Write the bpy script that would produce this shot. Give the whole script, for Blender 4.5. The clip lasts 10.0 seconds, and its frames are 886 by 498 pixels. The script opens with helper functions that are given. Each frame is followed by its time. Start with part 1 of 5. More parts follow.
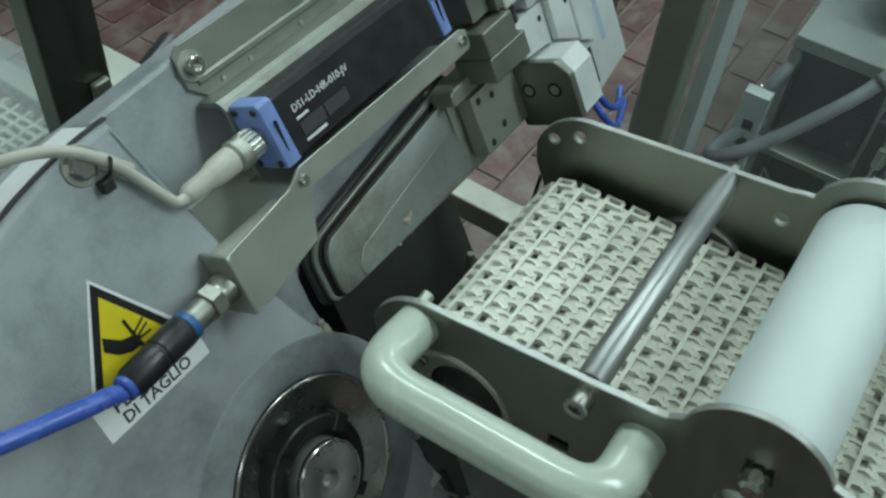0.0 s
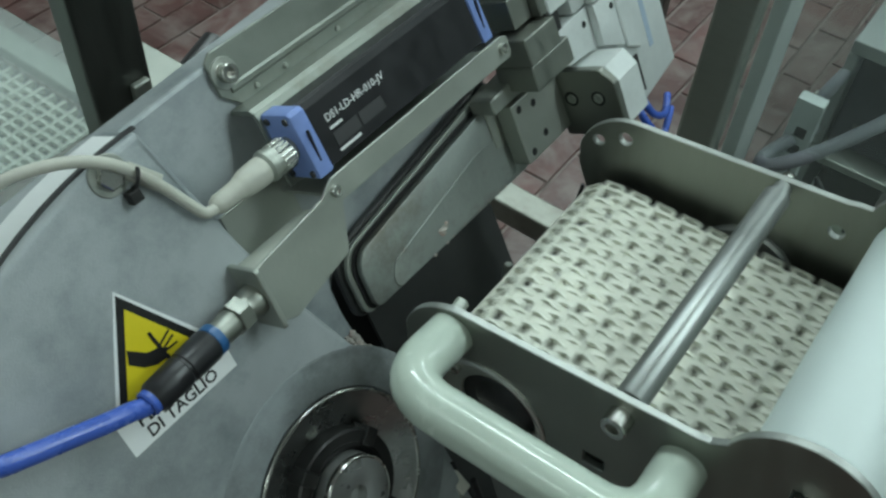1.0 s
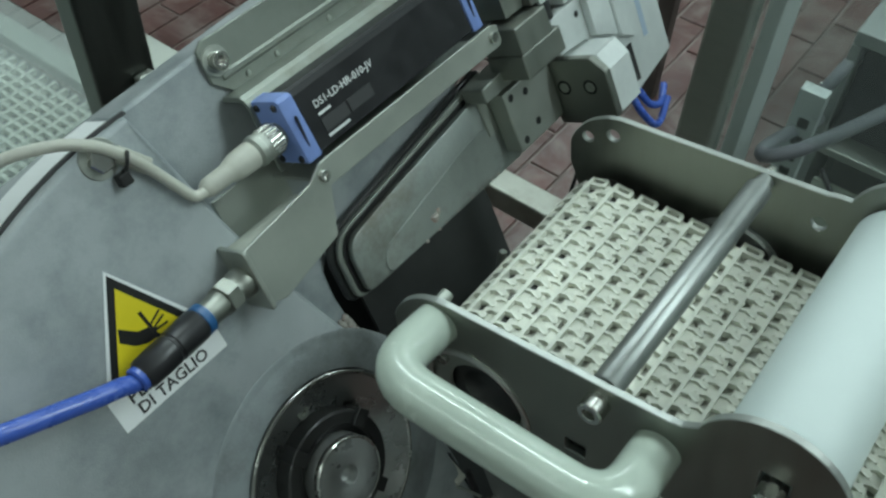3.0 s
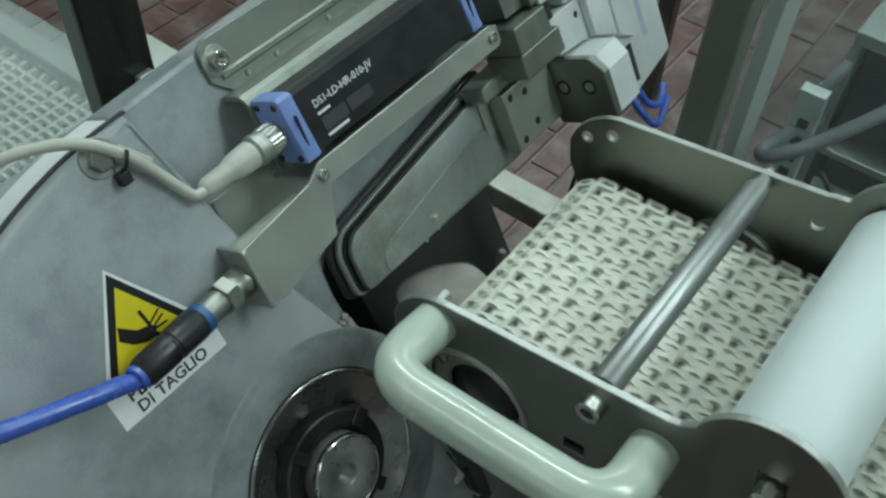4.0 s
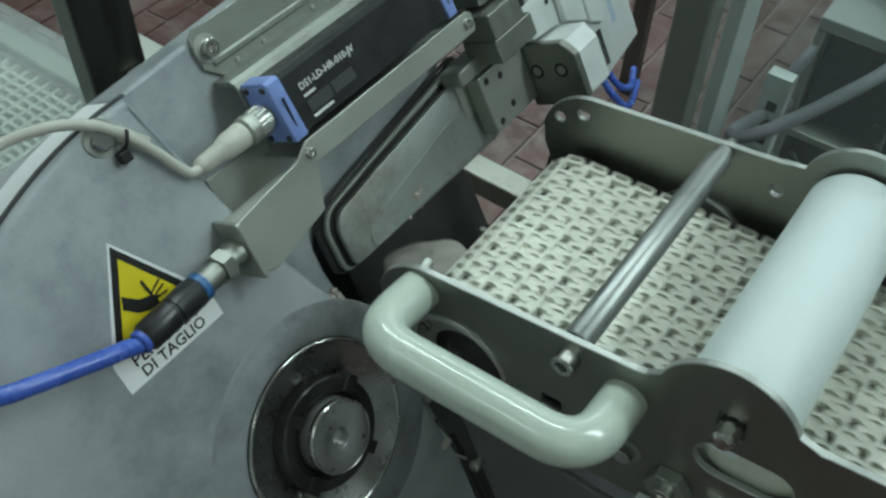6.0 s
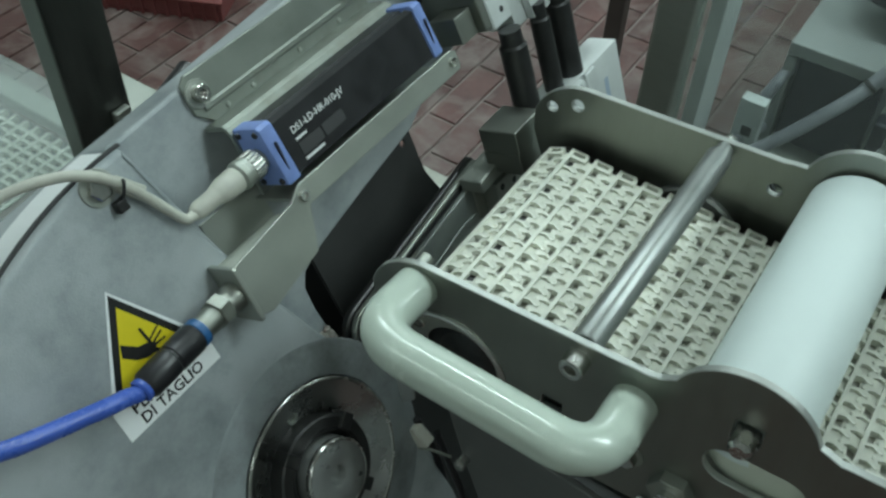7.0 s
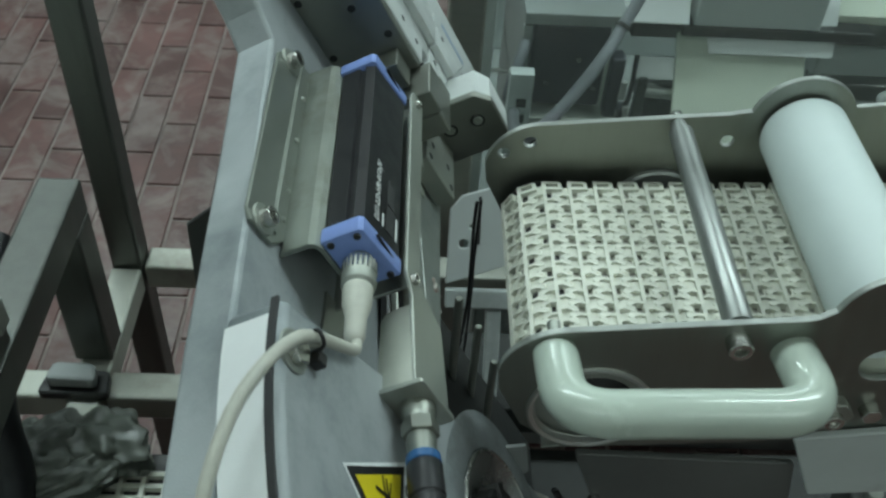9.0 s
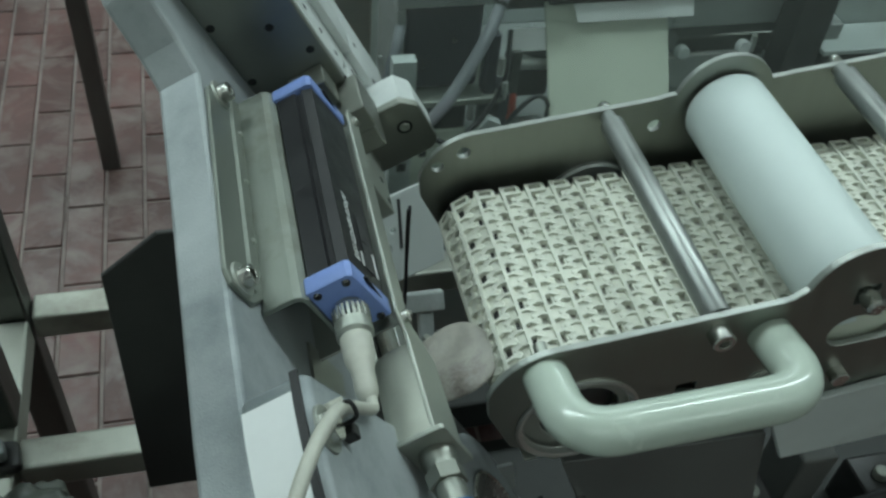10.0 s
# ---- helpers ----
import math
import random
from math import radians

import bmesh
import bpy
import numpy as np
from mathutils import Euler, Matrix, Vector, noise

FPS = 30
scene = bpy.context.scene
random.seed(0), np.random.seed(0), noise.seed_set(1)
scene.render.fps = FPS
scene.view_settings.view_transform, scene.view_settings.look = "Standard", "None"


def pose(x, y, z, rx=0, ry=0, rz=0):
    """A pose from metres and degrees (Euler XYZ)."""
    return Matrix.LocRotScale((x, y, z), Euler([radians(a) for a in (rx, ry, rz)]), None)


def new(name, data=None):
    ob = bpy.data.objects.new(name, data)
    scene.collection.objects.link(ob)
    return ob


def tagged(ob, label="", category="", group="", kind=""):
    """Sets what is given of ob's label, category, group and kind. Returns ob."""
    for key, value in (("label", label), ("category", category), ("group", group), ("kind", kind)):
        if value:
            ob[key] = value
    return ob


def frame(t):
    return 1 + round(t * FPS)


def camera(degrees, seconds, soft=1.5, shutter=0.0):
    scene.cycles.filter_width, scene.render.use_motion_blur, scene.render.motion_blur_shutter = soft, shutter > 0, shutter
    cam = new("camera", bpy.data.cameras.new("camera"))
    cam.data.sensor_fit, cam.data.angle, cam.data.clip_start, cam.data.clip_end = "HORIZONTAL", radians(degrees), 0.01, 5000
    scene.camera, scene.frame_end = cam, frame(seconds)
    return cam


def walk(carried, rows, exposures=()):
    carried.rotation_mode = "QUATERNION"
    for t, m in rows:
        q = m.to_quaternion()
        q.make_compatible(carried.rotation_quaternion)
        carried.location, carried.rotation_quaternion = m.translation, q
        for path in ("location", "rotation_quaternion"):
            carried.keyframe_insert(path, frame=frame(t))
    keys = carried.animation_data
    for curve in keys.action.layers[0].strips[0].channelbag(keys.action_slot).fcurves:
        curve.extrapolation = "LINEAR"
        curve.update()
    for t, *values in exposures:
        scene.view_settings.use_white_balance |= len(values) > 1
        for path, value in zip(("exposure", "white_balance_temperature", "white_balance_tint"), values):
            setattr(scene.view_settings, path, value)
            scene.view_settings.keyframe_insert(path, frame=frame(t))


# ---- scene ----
cam = camera(49.35, 10.0, soft=2.5, shutter=0.3)
ROWS = [
    (0.0, 0.0000, 0.0000, 1.5800, 41.55, -3.90, 33.64),
    (0.5, -0.0010, 0.0305, 1.5805, 41.15, -3.67, 35.64),
    (1.0, -0.0055, 0.0234, 1.5762, 41.04, -2.60, 36.37),
    (1.5, -0.0030, 0.0219, 1.5747, 41.00, -1.88, 37.09),
    (2.0, 0.0100, 0.0210, 1.5771, 40.89, -1.97, 37.48),
    (2.5, 0.0192, 0.0250, 1.5789, 40.94, -1.60, 37.21),
    (4.0, 0.0253, 0.0246, 1.5811, 40.93, -1.63, 37.35),
    (4.5, 0.0238, 0.0221, 1.5781, 40.90, -1.45, 37.05),
    (5.0, 0.0244, 0.0149, 1.5751, 40.28, -1.30, 37.10),
    (5.5, 0.0366, 0.0022, 1.5821, 40.32, -1.23, 36.92),
    (6.0, 0.0579, -0.0094, 1.5978, 41.25, -1.15, 35.92),
    (7.5, 0.0055, -0.0220, 1.6146, 43.11, -1.76, 29.51),
    (8.0, -0.1180, -0.0610, 1.6062, 43.83, -3.68, 15.35),
    (8.5, -0.2325, -0.1104, 1.5991, 45.31, -2.69, 5.40),
    (9.0, -0.3178, -0.0902, 1.5776, 45.93, -3.14, -0.43),
    (9.5, -0.3712, -0.0431, 1.5752, 45.76, -3.70, -6.87),
    (10.0, -0.4043, -0.0278, 1.5751, 44.81, -4.26, -12.77),
]
walk(cam, [(t, pose(x, y, z, rx, ry, rz)) for t, x, y, z, rx, ry, rz in ROWS], [(0.0, -0.06), (7.5, -0.06), (8.5, -0.06), (9.3, -0.08), (10.0, -0.14)])

# ---- light ----
world = bpy.data.worlds.new("hall_air")
scene.world = world
world.use_nodes = True
world.node_tree.nodes["Background"].inputs["Color"].default_value = (0.70, 0.92, 0.90, 1)
world.node_tree.nodes["Background"].inputs["Strength"].default_value = 0.10


def tube_light(x, y, z, power):
    lamp = bpy.data.lights.new("tube_light", "AREA")
    lamp.shape, lamp.size, lamp.size_y = "RECTANGLE", 2.2, 0.3
    lamp.energy, lamp.color = power, (0.785, 0.985, 1.0)
    ob = new("tube_light", lamp)
    ob.matrix_world = pose(x, y, z)
    return ob


# the row at y -1.6 is unseen, added as weak fill from the camera side
LAMPS = [(-1.5, -1.6, 3.35), (1.6, -1.6, 3.35), (-1.5, 1.3, 3.35), (1.6, 1.3, 3.35), (-1.5, 4.2, 3.35), (1.6, 4.2, 3.35)]
for lx, ly, lz in LAMPS:
    tube_light(lx, ly, lz - 0.06, 37 if ly > 0 else 5)


# ---- materials ----
def material(name, color, rough=0.5, metal=0.0, var=0.15, scale=30.0, bump=0.0, bump_scale=200.0, stretch=(1, 1, 1), dirt=None, dirt_at=0.6, spec=0.5, coat=0.0, island=0.0, smear_sheen=None, placed=False):
    m = bpy.data.materials.new(name)
    m.use_nodes = True
    nt = m.node_tree
    n, l = nt.nodes, nt.links
    b = n["Principled BSDF"]
    b.inputs["Metallic"].default_value = metal
    b.inputs["Specular IOR Level"].default_value = spec
    b.inputs["Coat Weight"].default_value = coat
    tc = n.new("ShaderNodeTexCoord")
    mp = n.new("ShaderNodeMapping")
    mp.inputs["Scale"].default_value = stretch
    where = n.new("ShaderNodeNewGeometry").outputs["Position"] if placed else tc.outputs["Object"]
    l.new(where, mp.inputs["Vector"])
    fine = n.new("ShaderNodeTexNoise")
    fine.inputs["Scale"].default_value, fine.inputs["Detail"].default_value = scale * 6, 4
    wide = n.new("ShaderNodeTexNoise")
    wide.inputs["Scale"].default_value, wide.inputs["Detail"].default_value = scale, 5
    for t in (fine, wide):
        l.new(mp.outputs["Vector"], t.inputs["Vector"])
    mixv = n.new("ShaderNodeMath")
    mixv.operation = "MULTIPLY_ADD"
    l.new(fine.outputs["Fac"], mixv.inputs[0])
    mixv.inputs[1].default_value = 0.4
    l.new(wide.outputs["Fac"], mixv.inputs[2])
    ramp = n.new("ShaderNodeMapRange")
    ramp.inputs["From Min"].default_value, ramp.inputs["From Max"].default_value = 0.4, 1.0
    ramp.inputs["To Min"].default_value, ramp.inputs["To Max"].default_value = 1 - var, 1 + var
    l.new(mixv.outputs[0], ramp.inputs["Value"])
    tint = n.new("ShaderNodeVectorMath")
    tint.operation = "SCALE"
    tint.inputs[0].default_value = color
    l.new(ramp.outputs["Result"], tint.inputs["Scale"])
    out = tint.outputs["Vector"]
    if island:
        geo = n.new("ShaderNodeObjectInfo")
        mr = n.new("ShaderNodeMapRange")
        mr.inputs["To Min"].default_value, mr.inputs["To Max"].default_value = 1 - island, 1 + island
        l.new(geo.outputs["Random"], mr.inputs["Value"])
        t2 = n.new("ShaderNodeVectorMath")
        t2.operation = "SCALE"
        l.new(out, t2.inputs[0])
        l.new(mr.outputs["Result"], t2.inputs["Scale"])
        out = t2.outputs["Vector"]
    if dirt:
        spot = n.new("ShaderNodeTexNoise")
        spot.inputs["Scale"].default_value, spot.inputs["Detail"].default_value, spot.inputs["Roughness"].default_value = scale * 0.7, 8, 0.7
        l.new(where, spot.inputs["Vector"])
        sr = n.new("ShaderNodeMapRange")
        sr.inputs["From Min"].default_value, sr.inputs["From Max"].default_value = dirt_at - 0.06, dirt_at + 0.1
        l.new(spot.outputs["Fac"], sr.inputs["Value"])
        mix = n.new("ShaderNodeMix")
        mix.data_type = "RGBA"
        l.new(sr.outputs["Result"], mix.inputs["Factor"])
        l.new(out, mix.inputs["A"])
        mix.inputs["B"].default_value = (*dirt, 1)
        out = mix.outputs["Result"]
    if smear_sheen:
        # wiped, pale streaks of dried wash water; on the tiles also painted wet sheen
        warp = n.new("ShaderNodeTexNoise")
        warp.inputs["Scale"].default_value, warp.inputs["Detail"].default_value = 5, 3
        warp.inputs["Distortion"].default_value = 2.5
        l.new(where, warp.inputs["Vector"])
        wr = n.new("ShaderNodeMapRange")
        wr.inputs["From Min"].default_value, wr.inputs["From Max"].default_value = 0.48, 0.72
        wr.inputs["To Max"].default_value = 0.6
        l.new(warp.outputs["Fac"], wr.inputs["Value"])
        mix2 = n.new("ShaderNodeMix")
        mix2.data_type = "RGBA"
        l.new(wr.outputs["Result"], mix2.inputs["Factor"])
        l.new(out, mix2.inputs["A"])
        mix2.inputs["B"].default_value = (*smear_sheen, 1)
        out = mix2.outputs["Result"]
    l.new(out, b.inputs["Base Color"])
    rr = n.new("ShaderNodeMapRange")
    rr.inputs["From Min"].default_value, rr.inputs["From Max"].default_value = 0.4, 1.0
    rr.inputs["To Min"].default_value, rr.inputs["To Max"].default_value = max(rough - 0.1, 0.03), min(rough + 0.12, 1)
    l.new(mixv.outputs[0], rr.inputs["Value"])
    l.new(rr.outputs["Result"], b.inputs["Roughness"])
    if bump:
        bn = n.new("ShaderNodeTexNoise")
        bn.inputs["Scale"].default_value, bn.inputs["Detail"].default_value = bump_scale, 3
        l.new(mp.outputs["Vector"], bn.inputs["Vector"])
        bp = n.new("ShaderNodeBump")
        bp.inputs["Strength"].default_value, bp.inputs["Distance"].default_value = bump, 0.001
        l.new(bn.outputs["Fac"], bp.inputs["Height"])
        l.new(bp.outputs["Normal"], b.inputs["Normal"])
    return m


STEEL = material("brushed_steel", (0.40, 0.42, 0.38), 0.5, 0.85, 0.10, 25, 0.15, 300, (1, 1, 6))
STEEL_SIDE = material("satin_steel_plate", (0.295, 0.305, 0.275), 0.45, 1.0, 0.10, 18, 0.12, 300, (6, 1, 1))
STEEL_CAST = material("blasted_steel", (0.37, 0.40, 0.41), 0.55, 0.25, 0.16, 9, 0.3, 900, (1, 1, 1), (0.22, 0.25, 0.26), 0.545, smear_sheen=(0.46, 0.49, 0.50))
CHROME = material("bright_steel", (0.55, 0.55, 0.52), 0.24, 1.0, 0.06, 40)
DARK = material("dark_steel", (0.07, 0.07, 0.07), 0.4, 0.8, 0.3, 20)
BLACK = material("black_plastic", (0.012, 0.012, 0.014), 0.38, 0.0, 0.3, 60)
BLACK_GUARD = material("black_guard_sheet", (0.036, 0.037, 0.036), 0.5, 0.0, 0.3, 20)
BLUE_CAP = material("periwinkle_plastic", (0.20, 0.29, 0.62), 0.45, 0.0, 0.1, 40, 0.1, 600)
BLUE_HOSE = material("blue_hose", (0.05, 0.11, 0.46), 0.25, 0.0, 0.08, 40)
BLUE_RING = material("blue_ring", (0.02, 0.10, 0.26), 0.35, 0.0, 0.1, 60)
GREY_CABLE = material("pale_grey_cable", (0.50, 0.50, 0.44), 0.5, 0.0, 0.12, 40, 0.1, 400)
HANDLE = material("pale_green_enamel", (0.48, 0.55, 0.48), 0.2, 0.0, 0.04, 20, 0.0, 200, coat=0.35)
ROLLER = material("white_roller_plastic", (0.62, 0.70, 0.69), 0.5, 0.0, 0.03, 10)
BELT = material("ivory_belt_plastic", (0.69, 0.70, 0.62), 0.5, 0.0, 0.10, 30, 0.15, 400, (1, 1, 1), (0.52, 0.46, 0.32), 0.66, island=0.04)
ALU = material("milled_aluminium", (0.68, 0.69, 0.66), 0.35, 0.9, 0.08, 40, 0.1, 500)
ALU_CAST = material("pale_cylinder_body", (0.60, 0.63, 0.62), 0.45, 0.15, 0.10, 30, 0.15, 500)
PAPER = material("white_sticker", (0.84, 0.86, 0.86), 0.45, 0.0, 0.03, 30)
YELLOW = material("warning_yellow", (0.75, 0.62, 0.02), 0.4, 0.0, 0.05, 40)
INK = material("black_ink", (0.01, 0.01, 0.01), 0.5, 0.0, 0.1, 40)
TEXT = material("white_print", (0.72, 0.74, 0.74), 0.5, 0.0, 0.05, 60)
GREYPRINT = material("grey_print", (0.045, 0.045, 0.047), 0.5, 0.0, 0.05, 60)
POST = material("frame_steel", (0.155, 0.16, 0.15), 0.42, 1.0, 0.15, 10, 0.1, 300, (6, 6, 1))
# pale tile patches: dusty dirt plus wet floor sheen put into the colour
TILE = material("red_floor_tile", (0.105, 0.050, 0.045), 0.42, 0.0, 0.35, 6, 0.3, 120, (1, 1, 1), (0.17, 0.125, 0.115), 0.54, island=0.24, smear_sheen=(0.24, 0.20, 0.185), placed=True)
GROUT = material("grout", (0.25, 0.205, 0.19), 0.8, 0.0, 0.3, 6, dirt=(0.13, 0.10, 0.09), dirt_at=0.54, placed=True)
# pale so that the unseen walls and ceiling bounce more fill light
WALL = material("hall_bounce_paint", (0.74, 0.78, 0.77), 0.7, 0.0, 0.05, 3)
SAGE = material("sage_painted_sheet", (0.60, 0.64, 0.54), 0.5, 0.0, 0.10, 8)
CONDUIT = material("grey_conduit", (0.20, 0.21, 0.23), 0.45, 0.0, 0.1, 30, 0.2, 500)
GREY_BLUE = material("faded_blue_print", (0.34, 0.42, 0.52), 0.5, 0.0, 0.1, 40)
WORN = material("worn_steel", (0.36, 0.39, 0.37), 0.5, 0.85, 0.18, 14, 0.3, 260, (1, 1, 1), (0.22, 0.21, 0.18), 0.57, smear_sheen=(0.44, 0.47, 0.45))
FILM = material("crumpled_film", (0.085, 0.095, 0.08), 0.35, 0.0, 0.3, 40, 0.3, 120)
WALLPANEL = material("pale_grey_panel", (0.62, 0.66, 0.65), 0.5, 0.0, 0.05, 6)
ROD = material("satin_rod", (0.28, 0.295, 0.285), 0.38, 0.7, 0.08, 30, 0.1, 300)
NAVY = material("navy_motor", (0.018, 0.020, 0.032), 0.5, 0.0, 0.35, 15)
DULL = material("dull_grey_sheet", (0.31, 0.33, 0.325), 0.55, 0.2, 0.2, 7)
PALEGREY = material("pale_grey_sheet", (0.52, 0.56, 0.55), 0.5, 0.1, 0.12, 6, 0.1, 200, (1, 1, 1), (0.30, 0.32, 0.31), 0.6)
# near-black; under the conveyor the shade is put into this base colour
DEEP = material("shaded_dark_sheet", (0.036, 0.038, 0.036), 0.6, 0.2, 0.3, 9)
RESIDUE = material("food_residue", (0.40, 0.37, 0.33), 0.45, 0.0, 0.3, 60, 0.4, 300, (1, 1, 1), (0.26, 0.14, 0.12), 0.55)
RED = material("red_plastic", (0.5, 0.06, 0.03), 0.4, 0.0, 0.1, 30)


def lamp_glow():
    m = bpy.data.materials.new("lamp_glow")
    m.use_nodes = True
    b = m.node_tree.nodes["Principled BSDF"]
    b.inputs["Base Color"].default_value = (0.9, 0.9, 0.9, 1)
    b.inputs["Emission Color"].default_value = (0.85, 1.0, 0.92, 1)
    b.inputs["Emission Strength"].default_value = 6
    return m


def glass(name, color, alpha_rough=0.08, dusty=0.10):
    m = bpy.data.materials.new(name)
    m.use_nodes = True
    nt = m.node_tree
    nt.nodes.clear()
    out = nt.nodes.new("ShaderNodeOutputMaterial")
    tr = nt.nodes.new("ShaderNodeBsdfTransparent")
    tr.inputs["Color"].default_value = (*color, 1)
    gl = nt.nodes.new("ShaderNodeBsdfGlossy")
    gl.inputs["Roughness"].default_value = alpha_rough
    mx = nt.nodes.new("ShaderNodeMixShader")
    lw = nt.nodes.new("ShaderNodeLayerWeight")
    lw.inputs["Blend"].default_value = 0.5
    steep = nt.nodes.new("ShaderNodeMath")
    steep.operation = "POWER"
    steep.inputs[1].default_value = 5.0
    nt.links.new(lw.outputs["Facing"], steep.inputs[0])
    fr = nt.nodes.new("ShaderNodeMath")
    fr.operation = "MULTIPLY_ADD"
    fr.inputs[1].default_value, fr.inputs[2].default_value = 0.9, 0.04
    nt.links.new(steep.outputs[0], fr.inputs[0])
    nt.links.new(fr.outputs[0], mx.inputs[0])
    nt.links.new(tr.outputs[0], mx.inputs[1])
    nt.links.new(gl.outputs[0], mx.inputs[2])
    dust = nt.nodes.new("ShaderNodeBsdfDiffuse")
    dust.inputs["Color"].default_value = (0.55, 0.60, 0.58, 1)
    haze = nt.nodes.new("ShaderNodeMixShader")
    cloud = nt.nodes.new("ShaderNodeTexNoise")
    cloud.inputs["Scale"].default_value, cloud.inputs["Detail"].default_value = 7, 6
    rng = nt.nodes.new("ShaderNodeMapRange")
    rng.inputs["To Min"].default_value, rng.inputs["To Max"].default_value = dusty * 0.3, dusty * 1.7
    nt.links.new(cloud.outputs["Fac"], rng.inputs["Value"])
    nt.links.new(rng.outputs["Result"], haze.inputs[0])
    nt.links.new(mx.outputs[0], haze.inputs[1])
    nt.links.new(dust.outputs[0], haze.inputs[2])
    nt.links.new(haze.outputs[0], out.inputs[0])
    return m


GLOW = lamp_glow()
GLASS = glass("clear_guard_pane", (0.92, 0.95, 0.94), 0.08, 0.115)
LID = glass("clear_lid_pane", (0.80, 0.84, 0.83), 0.10, 0.22)
TURNED = material("turned_steel", (0.40, 0.41, 0.40), 0.28, 0.92, 0.10, 30, 0.1, 400)
TUBE = material("satin_frame_tube", (0.42, 0.43, 0.38), 0.42, 0.55, 0.14, 10, 0.1, 300, (1, 1, 1), (0.30, 0.29, 0.25), 0.6)
SLICE = material("mottled_food", (0.40, 0.38, 0.34), 0.4, 0.0, 0.3, 22, 0.4, 260, (1, 1, 1), (0.16, 0.13, 0.12), 0.56)
FOLD = material("pale_folded_sheet", (0.50, 0.52, 0.46), 0.5, 0.35, 0.12, 20, 0.1, 300, (1, 1, 1), (0.36, 0.36, 0.30), 0.6)
GREASY = material("greasy_steel", (0.30, 0.33, 0.34), 0.45, 0.3, 0.2, 12, 0.3, 700, (1, 1, 1), (0.17, 0.18, 0.18), 0.55)
PLATE = material("dull_dark_sheet", (0.13, 0.135, 0.13), 0.5, 0.3, 0.2, 12, 0.1, 300)
EDGE = material("bright_cut_edge", (0.40, 0.42, 0.40), 0.4, 0.8, 0.08, 60, 0.1, 400)
NUT = material("dark_turned_nut", (0.36, 0.37, 0.36), 0.32, 0.7, 0.12, 40, 0.1, 400)
BRACKET = material("dull_bracket_steel", (0.27, 0.29, 0.26), 0.5, 0.8, 0.14, 20, 0.15, 300, (1, 1, 5), (0.21, 0.21, 0.18), 0.6)
BED = material("belt_bed_plastic", (0.40, 0.40, 0.35), 0.6, 0.0, 0.2, 20)
CRATE = material("red_crate_plastic", (0.18, 0.05, 0.048), 0.45, 0.0, 0.15, 12, 0.1, 200)


# ---- mesh helpers ----
def part(name, bm, mat, parent=None, label="", m=None, smooth=False):
    me = bpy.data.meshes.new(name)
    bm.normal_update()
    bm.to_mesh(me)
    bm.free()
    for mm in (mat if isinstance(mat, (list, tuple)) else [mat]):
        me.materials.append(mm)
    if smooth:
        for p in me.polygons:
            p.use_smooth = True
        me.set_sharp_from_angle(angle=radians(38))
    ob = new(name, me)
    ob.parent = parent
    if m is not None:
        ob.matrix_basis = m
    if label:
        ob["label"] = label
    return ob


def thing(name, m, label, category, group="", kind=""):
    ob = new(name)
    ob.matrix_basis = m
    return tagged(ob, label, category, group, kind)


def box(x0, x1, y0, y1, z0, z1, bevel=0.001, seg=2, bm=None):
    b = bmesh.new()
    bmesh.ops.create_cube(b, size=1, matrix=Matrix.LocRotScale(((x0 + x1) / 2, (y0 + y1) / 2, (z0 + z1) / 2), None, (abs(x1 - x0), abs(y1 - y0), abs(z1 - z0))))
    if bevel:
        bmesh.ops.bevel(b, geom=b.edges[:], offset=bevel, segments=seg, affect="EDGES", profile=0.5)
    return merge(bm, b)


def merge(bm, b):
    if bm is None:
        return b
    me = bpy.data.meshes.new("scratch")
    b.to_mesh(me)
    b.free()
    bm.from_mesh(me)
    bpy.data.meshes.remove(me)
    return bm


def prism(profile, h0, h1, axis="z", bevel=0.0008, holes=(), bm=None, seg=1):
    """A plate of any outline: profile in (a, b), pushed from h0 to h1 along the axis; holes are outlines too."""
    b = bmesh.new()

    def put(a, c, h):
        return {"z": (a, c, h), "y": (a, h, c), "x": (h, a, c)}[axis]
    loops = [profile, *holes]
    edges = []
    for lp in loops:
        vs = [b.verts.new(put(p[0], p[1], h0)) for p in lp]
        edges += [b.edges.new((vs[i], vs[(i + 1) % len(vs)])) for i in range(len(vs))]
    if holes:
        bmesh.ops.triangle_fill(b, use_beauty=True, use_dissolve=False, edges=edges)
    else:
        b.faces.new(b.verts[:])
    faces = b.faces[:]
    r = bmesh.ops.extrude_face_region(b, geom=faces)
    vec = Vector(put(0, 0, h1)) - Vector(put(0, 0, h0))
    bmesh.ops.translate(b, verts=[v for v in r["geom"] if isinstance(v, bmesh.types.BMVert)], vec=vec)
    bmesh.ops.recalc_face_normals(b, faces=b.faces[:])
    if bevel:
        es = [e for e in b.edges if len(e.link_faces) == 2 and e.calc_face_angle(0) > 1.2]
        bmesh.ops.bevel(b, geom=es, offset=bevel, segments=seg, affect="EDGES", profile=0.5)
    return merge(bm, b)


def ring(cx, cy, r, n=24, squash=1.0):
    return [(cx + r * math.cos(2 * math.pi * i / n), cy + squash * r * math.sin(2 * math.pi * i / n)) for i in range(n)]


